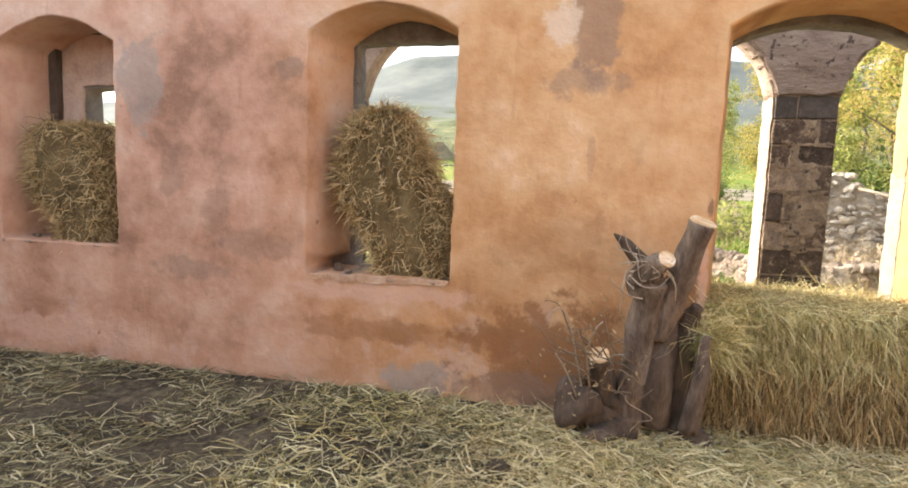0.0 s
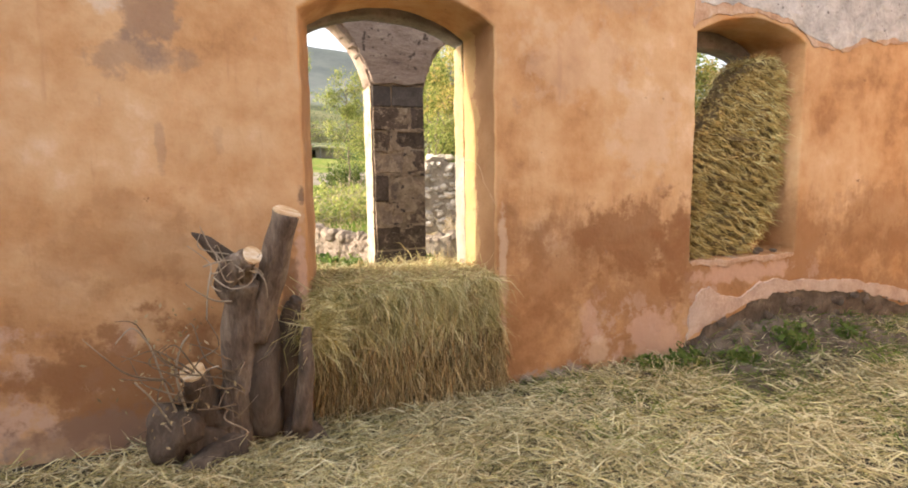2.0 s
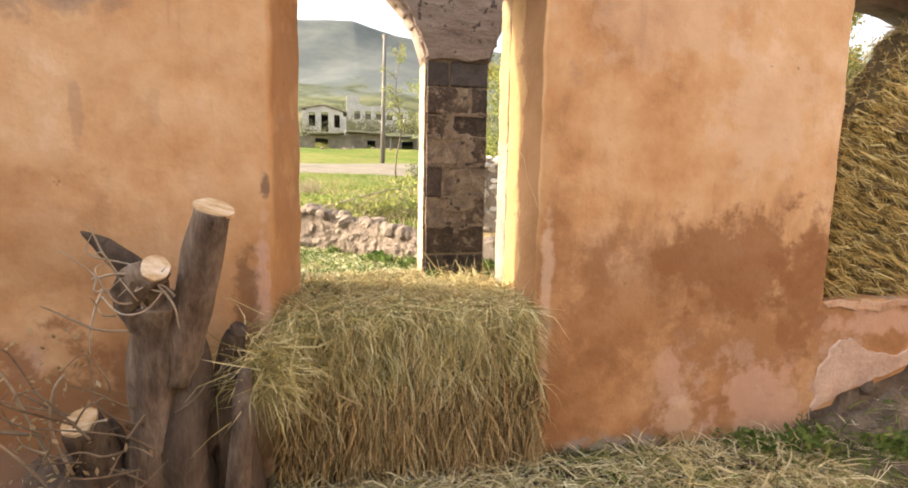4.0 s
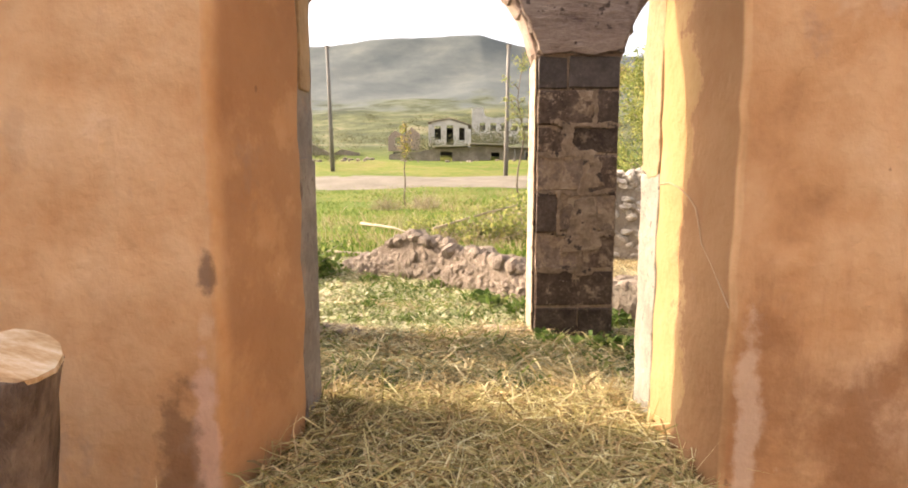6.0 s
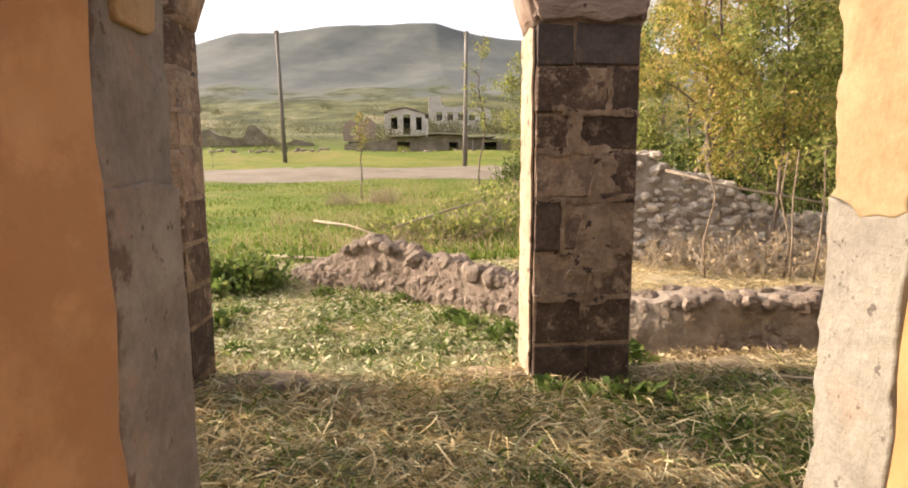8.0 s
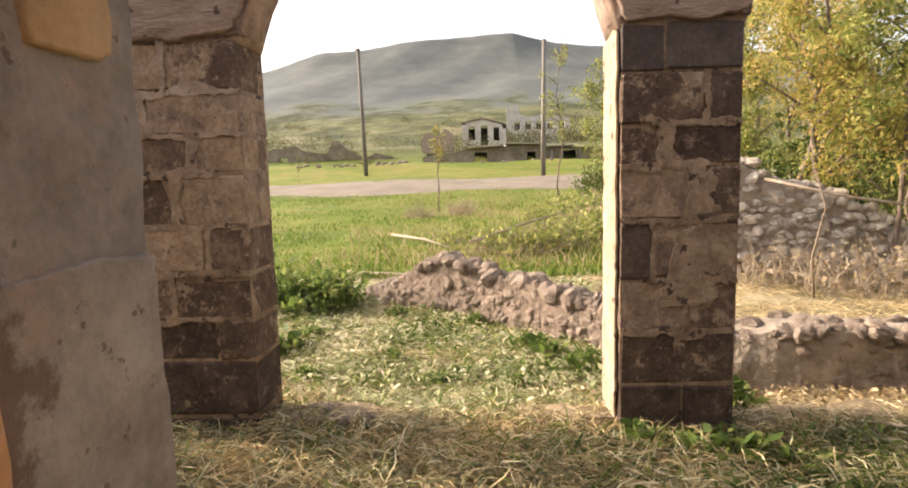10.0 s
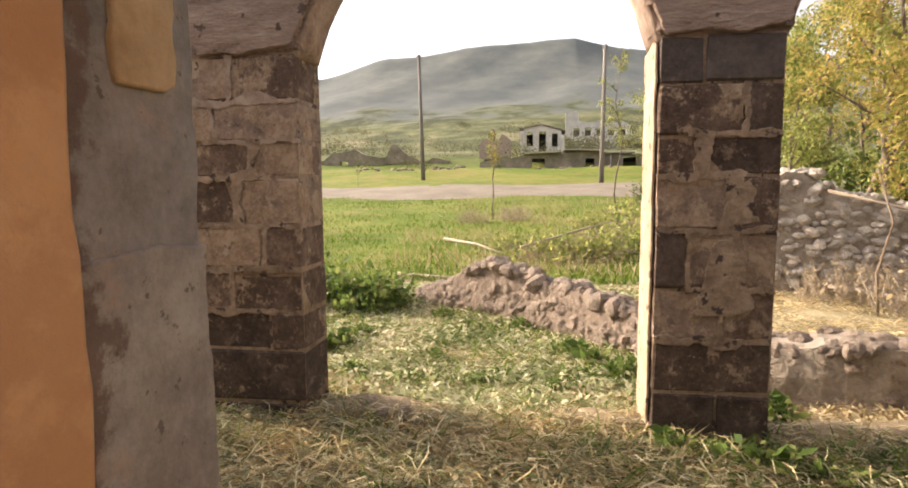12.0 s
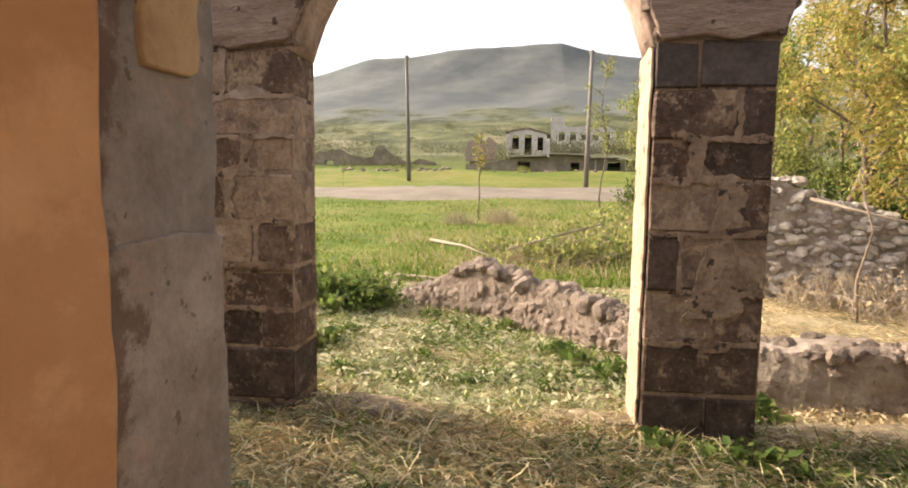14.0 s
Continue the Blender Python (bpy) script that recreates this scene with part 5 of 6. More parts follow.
stand(t2, [(6.58, 12.95, 0, 1.0), (8.6, 15.5, 120, 1.0), (9.3, 19, 60, 1.1), (13, 13.2, 20, 1.2), (7.6, 24.5, 300, 1.1), (14, 26, 10, 1.3)])
t3 = tree("tree", "slim young tree with green and yellow leaves", 4.2, 1.6, 7000, GREENLEAF, 0.09, 43, 0.045, 0.18)
stand(t3, [(7.2, 12.0, 0, 0.95), (6.6, 16.5, 70, 1.05), (10.2, 15.2, 160, 1.1), (11.5, 12.2, 220, 1.0), (8.0, 21, 20, 1.2), (15, 16, 100, 1.3), (6.9, 30, 0, 1.3), (12, 33, 50, 1.6), (8.9, 13.0, 40, 0.85), (10.2, 13.4, 300, 1.1)])
t4 = tree("sapling", "thin young sapling with sparse pale leaves", 3.3, 0.55, 260, AUTUMN, 0.10, 44, 0.035, 0.55, "sapling")
stand(t4, [(-0.24, 25, 0, 1.0)])
t5 = tree("sapling", "tall thin sapling with sparse yellow-green leaves", 6.6, 0.9, 900, GREENLEAF, 0.10, 45, 0.045, 0.4, "sapling")
stand(t5, [(4.55, 28, 0, 1.0), (-13, 47.5, 90, 0.35)])


def shrub(name, label, sx, sy, sz, count, leaf, size, seed, stems=24):
    """A loose heap of leafy stems, foot at the origin."""
    r = np.random.default_rng(seed)
    pieces, cen, way = [], [], []
    for i in range(stems):
        a, q = r.uniform(0, 2 * math.pi), math.sqrt(r.uniform(0, 1))
        foot = Vector((math.cos(a) * q * sx * 0.8, math.sin(a) * q * sy * 0.8, 0))
        tip = foot + Vector((r.normal() * sx * 0.35, r.normal() * sy * 0.35, sz * r.uniform(0.5, 1.0) * (1.1 - 0.6 * q)))
        pieces.append(tube([foot, foot.lerp(tip, 0.5) + Vector(r.normal(size=3)) * 0.04, tip], [0.008, 0.006, 0.003], 3, cap=False))
        for k in range(count // stems):
            u = r.uniform(0.15, 1.05)
            cen.append(np.array(foot.lerp(tip, u)) + r.normal(size=3) * 0.05)
            way.append(r.normal(size=3) + np.array([0, 0, 0.3]))
    ob = base(name, 0, 0, 0, label, "shrub")
    tagged(part("twig_tangle", mesh_of("twig_tangle", *joined(pieces), STICK), ob), kind="stuff")
    tagged(part("foliage", leaves("foliage", np.array(cen), np.array(way), size, leaf, seed, 0.55), ob), kind="stuff")
    return ob


s1 = shrub("weed_heap", "heap of dark green cut weeds at the yard edge", 0.8, 0.6, 0.5, 2600, WEED, 0.09, 51, 60)
stand(s1, [(-0.72, 10.7, 0, 1.1), (-1.8, 11.0, 60, 1.15), (-0.75, 8.7, 30, 0.55)])
s2 = shrub("leafy_weed", "low leafy green weed growing at the pier foot", 0.25, 0.2, 0.24, 260, WEED, 0.08, 52, 16)
stand(s2, [(2.55, 6.62, 0, 0.4), (2.33, 6.74, 90, 0.35), (2.76, 6.66, 200, 0.4), (2.98, 7.35, 30, 0.8), (1.9, 8.9, 0, 0.7), (2.3, 8.3, 50, 0.8), (0.7, 8.6, 120, 0.5), (-0.2, 9.3, 20, 0.6), (0.5, 10.2, 10, 0.6), (1.4, 9.9, 70, 0.6), (1.2, 8.0, 10, 0.45), (0.1, 8.1, 140, 0.5), (-0.4, 10.3, 40, 0.7), (1.75, 7.9, 80, 0.45), (3.75, 3.62, 10, 0.7), (4.15, 3.5, 130, 0.6), (4.75, 3.62, 60, 0.9), (4.95, 3.66, 200, 0.8), (3.45, 3.68, 90, 0.5), (5.5, 3.6, 20, 0.7)])
s6 = shrub("dock_plant", "broad-leaved green dock growing at the pier foot", 0.16, 0.12, 0.20, 64, WEED, 0.15, 57, 14)
stand(s6, [(2.62, 6.52, 0, 0.6), (2.30, 6.62, 80, 0.55), (2.84, 6.46, 160, 0.65), (3.05, 7.3, 40, 0.8), (-0.35, 8.9, 20, 1.0), (2.0, 8.6, 90, 0.9)])
s3 = shrub("brush", "tangle of dry twigs and green weeds in the pasture", 1.3, 1.0, 0.65, 1300, GREENLEAF, 0.12, 53, 150)
stand(s3, [(2.0, 15.6, 0, 1.0), (3.4, 17, 70, 1.1), (4.6, 18.5, 140, 1.3), (1.0, 17.2, 30, 0.6), (4.9, 23, 60, 1.4), (3.2, 21.0, 90, 0.8)])
s4 = shrub("dry_brush", "dry brown twigs and withered leaves below the trees", 1.0, 0.7, 1.0, 420, DRYLEAF, 0.07, 54, 130)
stand(s4, [(6.4, 11.2, 0, 1.0), (7.6, 10.7, 60, 1.0), (5.6, 11.9, 20, 0.8), (9.0, 10.9, 100, 1.1), (8.4, 12.6, 33, 1.2), (10.4, 11.5, 80, 1.2), (7.0, 13.6, 10, 1.2), (6.0, 14.0, 0, 1.1), (2.6, 16.4, 15, 0.75), (3.8, 18.2, 100, 0.9), (1.5, 15.7, 40, 0.55), (5.1, 20.5, 200, 1.0), (0.6, 24.0, 60, 0.8), (-0.8, 23.0, 150, 0.7), (6.2, 26.0, 30, 1.2)])
s5 = shrub("undergrowth", "dense green undergrowth between the tree stems", 1.2, 0.9, 1.5, 4200, DARKLEAF, 0.08, 55, 60)
stand(s5, [(8.6, 13.0, 15, 0.85), (9.7, 12.9, 75, 0.9), (7.6, 13.6, 0, 0.8), (7.4, 15.0, 0, 1.0), (9.0, 13.9, 50, 1.1), (11.0, 13.6, 90, 1.2), (8.8, 17.2, 120, 1.3), (12.5, 15, 30, 1.4), (11, 18, 0, 1.4), (6.8, 18.6, 20, 1.0), (14.5, 14, 20, 1.4), (8.6, 23.5, 0, 1.4), (10.5, 28, 70, 1.6), (7.2, 32, 70, 1.5), (9.2, 14.8, 10, 1.7), (10.8, 14.6, 110, 1.8), (12.6, 13.5, 210, 1.7), (7.8, 16.2, 300, 1.6), (9.6, 17.5, 45, 2.2), (12.5, 18.5, 0, 2.4)])


# ---- stumps, sticks ----
stump = base("tree_stump", 0.75, 3.6, 0, "forked grey tree stump with sawn limbs leaning on the plaster wall", "tree stump")


def limb(name, pts, radii, material, label="", sides=12, seed=0, rough=0.28):
    fine, rad = [], []
    for i in range(len(pts) - 1):
        p0, p1, p2, p3 = (Vector(pts[min(max(k, 0), len(pts) - 1)]) for k in (i - 1, i, i + 1, i + 2))
        for k in range(5):
            t = k / 5
            fine.append(0.5 * (2 * p1 + (p2 - p0) * t + (2 * p0 - 5 * p1 + 4 * p2 - p3) * t * t + (3 * p1 - p0 - 3 * p2 + p3) * t ** 3))
            rad.append(radii[i] * (1 - t) + radii[i + 1] * t)
    fine.append(Vector(pts[-1]))
    rad.append(radii[-1])
    me = mesh_of(name, *tube(fine, rad, sides, rough if sides > 6 else 0.1, seed), material, False)
    me.polygons.foreach_set("use_smooth", [len(p.vertices) == 4 for p in me.polygons])
    return under(part(name, me, None, label), stump)


def sawn(center, way, radius, of):
    """The fresh face of a cut limb."""
    c, w = Vector(center), Vector(way).normalized()
    part("cut_face", mesh_of("cut_face", *tube([c - w * 0.004, c + w * 0.006], [radius, radius * 0.97], 14, 0.12, 3), SAWN), of, "pale sawn wood")


limb("trunk", [(0.60, 3.58, -0.05), (0.62, 3.57, 0.2), (0.66, 3.53, 0.5), (0.68, 3.50, 0.8), (0.70, 3.46, 0.95)], [0.125, 0.095, 0.085, 0.085, 0.09], BARK, seed=1)
limb("dark_trunk", [(0.93, 3.68, -0.05), (0.91, 3.66, 0.25), (0.90, 3.63, 0.5), (0.935, 3.60, 0.72), (0.965, 3.58, 0.80)], [0.13, 0.10, 0.07, 0.05, 0.03], DARKBARK, "dark damp bark", seed=2)
arm = limb("sawn_limb", [(0.74, 3.52, 0.62), (0.80, 3.48, 0.85), (0.86, 3.44, 1.06), (0.915, 3.405, 1.27)], [0.075, 0.07, 0.068, 0.07], BARK, seed=3)
sawn((0.918, 3.402, 1.276), (0.30, -0.35, 0.9), 0.067, arm)
knot = limb("knot", [(0.67, 3.50, 0.86), (0.66, 3.46, 0.96), (0.69, 3.39, 1.03), (0.73, 3.335, 1.075)], [0.085, 0.088, 0.07, 0.05], BARK, seed=4, sides=16, rough=0.5)
sawn((0.738, 3.325, 1.08), (0.3, -0.8, 0.55), 0.047, knot)
limb("snag", [(0.68, 3.50, 1.00), (0.60, 3.48, 1.08), (0.54, 3.465, 1.14), (0.475, 3.45, 1.19)], [0.055, 0.042, 0.03, 0.003], DARKBARK, "splintered dark snag", seed=5, rough=0.5)
limb("side_limb", [(0.95, 3.5, 0.1), (0.98, 3.46, 0.4), (0.985, 3.46, 0.55), (1.0, 3.47, 0.66)], [0.055, 0.045, 0.035, 0.02], BARK, seed=6)
limb("root", [(0.55, 3.55, 0.12), (0.42, 3.5, 0.16), (0.36, 3.42, 0.30)], [0.09, 0.08, 0.03], DARKBARK, seed=7)
limb("root", [(0.62, 3.5, 0.06), (0.5, 3.42, 0.05), (0.34, 3.38, 0.0)], [0.09, 0.07, 0.04], DARKBARK, seed=8)
limb("root", [(0.9, 3.6, 0.08), (1.0, 3.52, 0.05), (1.06, 3.45, 0.0)], [0.09, 0.07, 0.04], DARKBARK, seed=9)
limb("root_ball", [(0.44, 3.66, -0.05), (0.46, 3.60, 0.15), (0.48, 3.58, 0.32), (0.46, 3.60, 0.44)], [0.13, 0.15, 0.09, 0.02], DARKBARK, "dark rotten root mass", seed=12, sides=18, rough=1.1)
limb("root", [(0.78, 3.6, 0.10), (0.76, 3.52, 0.35), (0.80, 3.56, 0.62)], [0.10, 0.09, 0.06], DARKBARK, seed=13)
stub = limb("sawn_stub", [(0.50, 3.60, 0.10), (0.47, 3.52, 0.32), (0.44, 3.44, 0.50)], [0.085, 0.075, 0.066], DARKBARK, seed=14)
sawn((0.438, 3.436, 0.508), (-0.15, -0.45, 0.9), 0.063, stub)
limb("burl", [(0.30, 3.58, -0.03), (0.33, 3.53, 0.14), (0.38, 3.50, 0.28), (0.42, 3.52, 0.36)], [0.06, 0.11, 0.10, 0.04], DARKBARK, "dark gnarled burl", seed=15, sides=18, rough=1.0)
limb("dark_trunk", [(0.80, 3.60, 0.30), (0.81, 3.56, 0.55), (0.79, 3.53, 0.78)], [0.075, 0.07, 0.05], DARKBARK, seed=16)
for k, (pts, rad) in enumerate((
        ([(0.36, 3.46, 0.28), (0.31, 3.40, 0.50), (0.27, 3.36, 0.68), (0.21, 3.33, 0.78), (0.14, 3.31, 0.72)], 0.006),
        ([(0.40, 3.45, 0.30), (0.37, 3.38, 0.52), (0.40, 3.35, 0.66), (0.44, 3.34, 0.72)], 0.007),
        ([(0.33, 3.45, 0.25), (0.26, 3.38, 0.42), (0.20, 3.34, 0.52)], 0.006),
        ([(0.47, 3.45, 0.42), (0.50, 3.38, 0.52), (0.56, 3.34, 0.55)], 0.006),
        ([(0.56, 3.36, 0.98), (0.63, 3.31, 0.93), (0.71, 3.30, 0.94), (0.76, 3.32, 1.00)], 0.004),
        ([(0.55, 3.40, 1.00), (0.53, 3.35, 0.90), (0.52, 3.34, 0.78)], 0.005),
        ([(0.74, 3.34, 1.02), (0.79, 3.33, 0.95), (0.80, 3.35, 0.86)], 0.005),
        ([(0.52, 3.40, 1.03), (0.62, 3.34, 1.06), (0.72, 3.31, 1.05)], 0.005))):
    limb("dead_twig", pts, [rad * (1 - 0.5 * i / len(pts)) for i in range(len(pts))], STICK, sides=5, seed=80 + k)
r = np.random.default_rng(61)
for i in range(40):
    a = Vector((r.uniform(0.32, 0.72), r.uniform(3.32, 3.52), r.uniform(0.15, 0.55)))
    if i > 27:
        a = Vector((r.uniform(0.55, 0.8), r.uniform(3.33, 3.42), r.uniform(0.8, 1.08)))
    d = Vector((r.normal() * 0.5 - 0.35, r.normal() * 0.4 - 0.3, r.uniform(0.1, 0.9))) * (0.34 if i <= 27 else 0.18)
    pts = [a, a + d * 0.4 + Vector(r.normal(size=3)) * 0.03, a + d * 0.75 + Vector(r.normal(size=3)) * 0.04, a + d + Vector(r.normal(size=3)) * 0.05]
    limb("twig", pts, [0.005, 0.004, 0.003, 0.0015], STICK if i > 27 else TWIG, sides=4, seed=i)
n = 170
cen = np.array([0.36, 3.40, 0.50]) + r.normal(size=(n, 3)) * np.array([0.11, 0.06, 0.17])
dry = part("withered_leaves", leaves("withered_leaves", cen, r.normal(size=(n, 3)), 0.028, DRYLEAF, 5), None)
tagged(under(dry, stump), kind="stuff")


def stick(pts, radius, label, name="branch"):
    pts = [Vector(p) + Vector((0, 0, ground_z(p[0], p[1]))) for p in pts]
    tagged(new(name, mesh_of(name, *tube(pts, [radius * (1 - 0.5 * i / (len(pts) - 1)) for i in range(len(pts))], 6, 0.2, radius), TWIG if name == "dead_sapling" else STICK, True)), label, "branch")


stick([(5.2, 12.5, 0.12), (5.7, 11.9, 0.14), (6.2, 11.3, 0.12), (6.9, 11.2, 0.12), (7.8, 11.2, 0.2)], 0.045, "long pale fallen branch lying in dry grass")
stick([(5.2, 11.6, 1.45), (6.0, 11.4, 1.25), (7.0, 11.2, 1.05), (8.0, 11.7, 0.9)], 0.022, "thin pale branch caught across the tree stems")
stick([(-0.9, 18.2, 0.05), (0.1, 16.8, 0.12), (0.9, 15.6, 0.05)], 0.04, "pale dry branch lying in the pasture")
stick([(1.2, 14.9, 0.3), (2.4, 15.6, 0.6), (3.2, 16.6, 0.7)], 0.03, "thin dry branch on the brush")
stick([(-0.9, 13.2, 0.05), (0.0, 12.9, 0.06), (0.8, 12.4, 0.1)], 0.03, "dry branch along the yard edge")
stick([(0.65, 8.3, 0.04), (0.9, 7.7, 0.05), (1.05, 7.3, 0.02)], 0.010, "thin pale twig on the mown grass")
stick([(2.75, 7.75, 0.35), (3.0, 7.5, 0.2), (3.2, 7.35, 0.02)], 0.014, "dark twig leaning on the low wall")
stick([(3.4, 6.9, 0.05), (3.9, 6.6, 0.06), (4.3, 6.45, 0.03)], 0.012, "thin twig lying in the grass")
for k, (x, y) in enumerate([(6.5, 10.6), (6.75, 10.5), (6.62, 10.9), (7.4, 10.4), (5.5, 10.9), (7.9, 10.3)]):
    stick([(x, y, -0.02), (x + 0.06 * math.sin(k), y, 0.5), (x + 0.12 * math.sin(k * 2.0), y + 0.05, 1.1), (x + 0.2 * math.sin(k * 3.0), y, 1.7)], 0.016, "upright dry sapling stem", "dead_sapling")

# ---- poles and far buildings ----
def utility_pole(x, y, tall, lean):
    z = ground_z(x, y)
    ob = base("utility_pole", x, y, z, "dark wooden utility pole standing beside the gravel road", "utility pole", "utility poles")
    under(part("shaft", mesh_of("shaft", *tube([(x, y, z - 0.3), (x + lean / 2, y, z + tall / 2), (x + lean, y, z + tall)], [0.19, 0.16, 0.13], 9), POLEWOOD, True)), ob)
    for s in (-0.16, 0.16):
        under(part("insulator", mesh_of("insulator", *tube([(x + lean + s * 0.6, y, z + tall - 0.3), (x + lean + s, y, z + tall - 0.25), (x + lean + s, y, z + tall - 0.05)], [0.03, 0.04, 0.05], 6), OLDWALL)), ob)


utility_pole(-8.7, 52, 10.4, -0.25)
utility_pole(5.73, 48, 10.0, 0.12)


def facade(parent, name, x0, x1, y, z0, z1, holes, material, thick=0.5, top=None, seed=0):
    ring = [(x0, z0), (x1, z0)] + (top or [(x1, z1), (x0, z1)])
    return under(part(name, slab(name, jag(ring, 0.5, 0.08, seed), [[(a, b), (c, b), (c, d), (a, d)] for a, c, b, d in holes], y, y + thick, material)), parent)


def cross_wall(parent, x, y0, y1, z0, z1, material):
    me = slab("side_wall", jag([(y0, z0), (y1, z0), (y1, z1), (y0, z1)], 0.5, 0.08, x), [], 0, 0.4, material)
    me.transform(Matrix(((0, 1, 0, x), (1, 0, 0, 0), (0, 0, 1, 0), (0, 0, 0, 1))))
    me.flip_normals()
    under(part("side_wall", me), parent)


h1 = base("ruined_house", 1.1, 75, 5.0, "small roofless whitewashed house with dark empty windows", "house")
facade(h1, "front_wall", -1.1, 3.4, 75, 4.6, 8.0, [(-0.75, 0.05, 6.1, 7.8), (0.75, 1.6, 5.4, 7.9), (2.3, 3.0, 6.0, 7.6)], WHITEWASH, 0.4, [(3.4, 7.9), (1.1, 8.6), (-1.1, 8.2)], 1)
facade(h1, "back_wall", -1.1, 3.4, 80, 4.6, 7.9, [], DARKROOM, 0.4, None, 2)
cross_wall(h1, -1.5, 75, 80.4, 4.6, 8.0, WHITEWASH)
cross_wall(h1, 3.4, 75, 80.4, 4.6, 7.4, WHITEWASH)
me = slab("roof_remains", jag([(-1.6, 8.1), (1.1, 8.66), (3.9, 7.78), (3.9, 7.9), (1.1, 8.8), (-1.6, 8.24)], 0.4, 0.04, 3), [], 74.8, 80, OLDWALL)
under(part("roof_remains", me, label="dark sagging roof boards"), h1)
h2 = base("ruined_house", 10, 110, 9.5, "pale ruined building with a row of empty windows", "house")
facade(h2, "front_wall", 5.0, 16.5, 110, 7.0, 11.8, [(6.4 + 2.0 * k, 7.5 + 2.0 * k, 9.9, 11.4) for k in range(5)], WHITEWASH, 0.6, [(16.5, 11.5), (15.0, 12.3), (12.2, 12.1), (11.6, 12.5), (9.0, 12.2), (7.4, 12.6), (7.0, 14.2), (5.0, 13.9)], 4)
facade(h2, "back_wall", 5.0, 16.5, 116, 7.0, 11.4, [], DARKROOM, 0.6, None, 5)
h3 = base("stone_shed", 4, 64, 3.0, "low stone outbuilding with a flat earthen roof and dark doorways", "shed")
facade(h3, "front_wall", -5.2, 13.5, 64, 2.6, 4.7, [(0.2, 1.5, 2.8, 4.2), (5.6, 6.5, 2.8, 4.1), (9.2, 10.6, 2.8, 4.2)], OLDWALL, 0.5, [(13.5, 4.3), (9, 4.5), (6.5, 4.9), (2, 4.55), (0, 4.6), (-2, 4.2), (-5.2, 3.9)], 6)
facade(h3, "back_wall", -5.2, 13.5, 68, 2.6, 4.3, [], DARKROOM, 0.5, None, 7)
for x0, x1, za, zb in ((-0.6, 3.2, 4.62, 4.74), (3.4, 7.4, 4.95, 4.80), (7.6, 10.4, 4.55, 4.60), (10.6, 13.8, 4.42, 4.30)):
    me = slab("flat_roof", jag([(x0, za), (x1, zb), (x1, zb + 0.14), (x0, za + 0.14)], 0.4, 0.04, x0), [], 63.2, 68.6, TANWALL)
    under(part("flat_roof", me, label="sagging earthen roof slab"), h3)
for x in (8.0, 9.1, 10.9, 12.2, 13.4):
    under(part("roof_post", mesh_of("roof_post", *tube([(x, 63.3, 2.5), (x + 0.05, 63.3, 4.4)], [0.09, 0.08], 6), POLEWOOD)), h3)
r = np.random.default_rng(75)
for k in range(46):
    x, y, q = (r.uniform(-17, -7), r.uniform(58, 66), 0.8) if k < 30 else (r.uniform(-4, 8), r.uniform(59, 63), 0.6)
    size = q * r.uniform(0.25, 0.8)
    b = new("boulder", stone_mesh("boulder", FIELDSTONE, 60 + k % 6) if k < 6 else bpy.data.objects["boulder"].data)
    b.matrix_basis = pose(x, y, ground_z(x, y) + size * 0.15, 0, 0, 47 * k) @ Matrix.Diagonal((size, size * 0.8, size * 0.75, 1))
    tagged(b, "brown tumbled stone in the meadow by the ruins", "stone", "tumbled stones")
h4 = base("ruined_wall", -18, 68, 3.4, "tumbled stone house walls across the meadow", "ruin")
facade(h4, "front_wall", -26, -9, 68, 2.8, 4.5, [(-22, -21, 3.6, 4.3)], OLDWALL, 0.6, [(-9, 4.2), (-11, 4.6), (-12, 4.1), (-14, 4.9), (-15, 6.0), (-15.8, 6.1), (-16.5, 4.6), (-19, 5.0), (-20, 5.6), (-23, 5.2), (-24, 4.4), (-26, 4.6)], 8)
h5 = base("ruined_house", -4, 72, 4.0, "roofless yellowish house ruin", "house")
facade(h5, "front_wall", -6.2, -2.4, 72, 3.8, 6.6, [(-5.4, -4.7, 5.2, 6.2)], MORTAR, 0.5, [(-2.4, 6.6), (-3.4, 7.4), (-4.2, 6.4), (-5.4, 7.0), (-6.2, 6.2)], 9)


def scatter_shrubs(name, count, box, size, material, label, seed, each=70):
    r = np.random.default_rng(seed)
    x, y = r.uniform(box[0], box[1], count), r.uniform(box[2], box[3], count)
    keep = np.array([noise.noise((a * 0.03, b * 0.03, seed)) > r.normal(0.05, 0.2) for a, b in zip(x, y)])
    x, y = x[keep], y[keep]
    z, s = height(x, y), size * r.uniform(0.5, 1.5, len(x))
    off = r.normal(size=(len(x), each, 3)) * np.array([0.5, 0.5, 0.32])
    c = np.stack([x, y, z + 0.35 * s], 1)[:, None, :] + off * s[:, None, None]
    return tagged(new(name, leaves(name, c.reshape(-1, 3), r.normal(size=(c.shape[0] * each, 3)), size * 0.10, material, seed, 0.7)), label, "shrubs", kind="stuff")


scatter_shrubs("far_shrubs", 420, (-75, 65, 84, 165), 2.4, OLIVE, "scattered dull green shrubs on the hillside", 71, 160)
scatter_shrubs("far_shrubs", 150, (-45, 40, 58, 84), 1.5, OLIVE, "brown and green shrubs round the ruins", 72, 200)
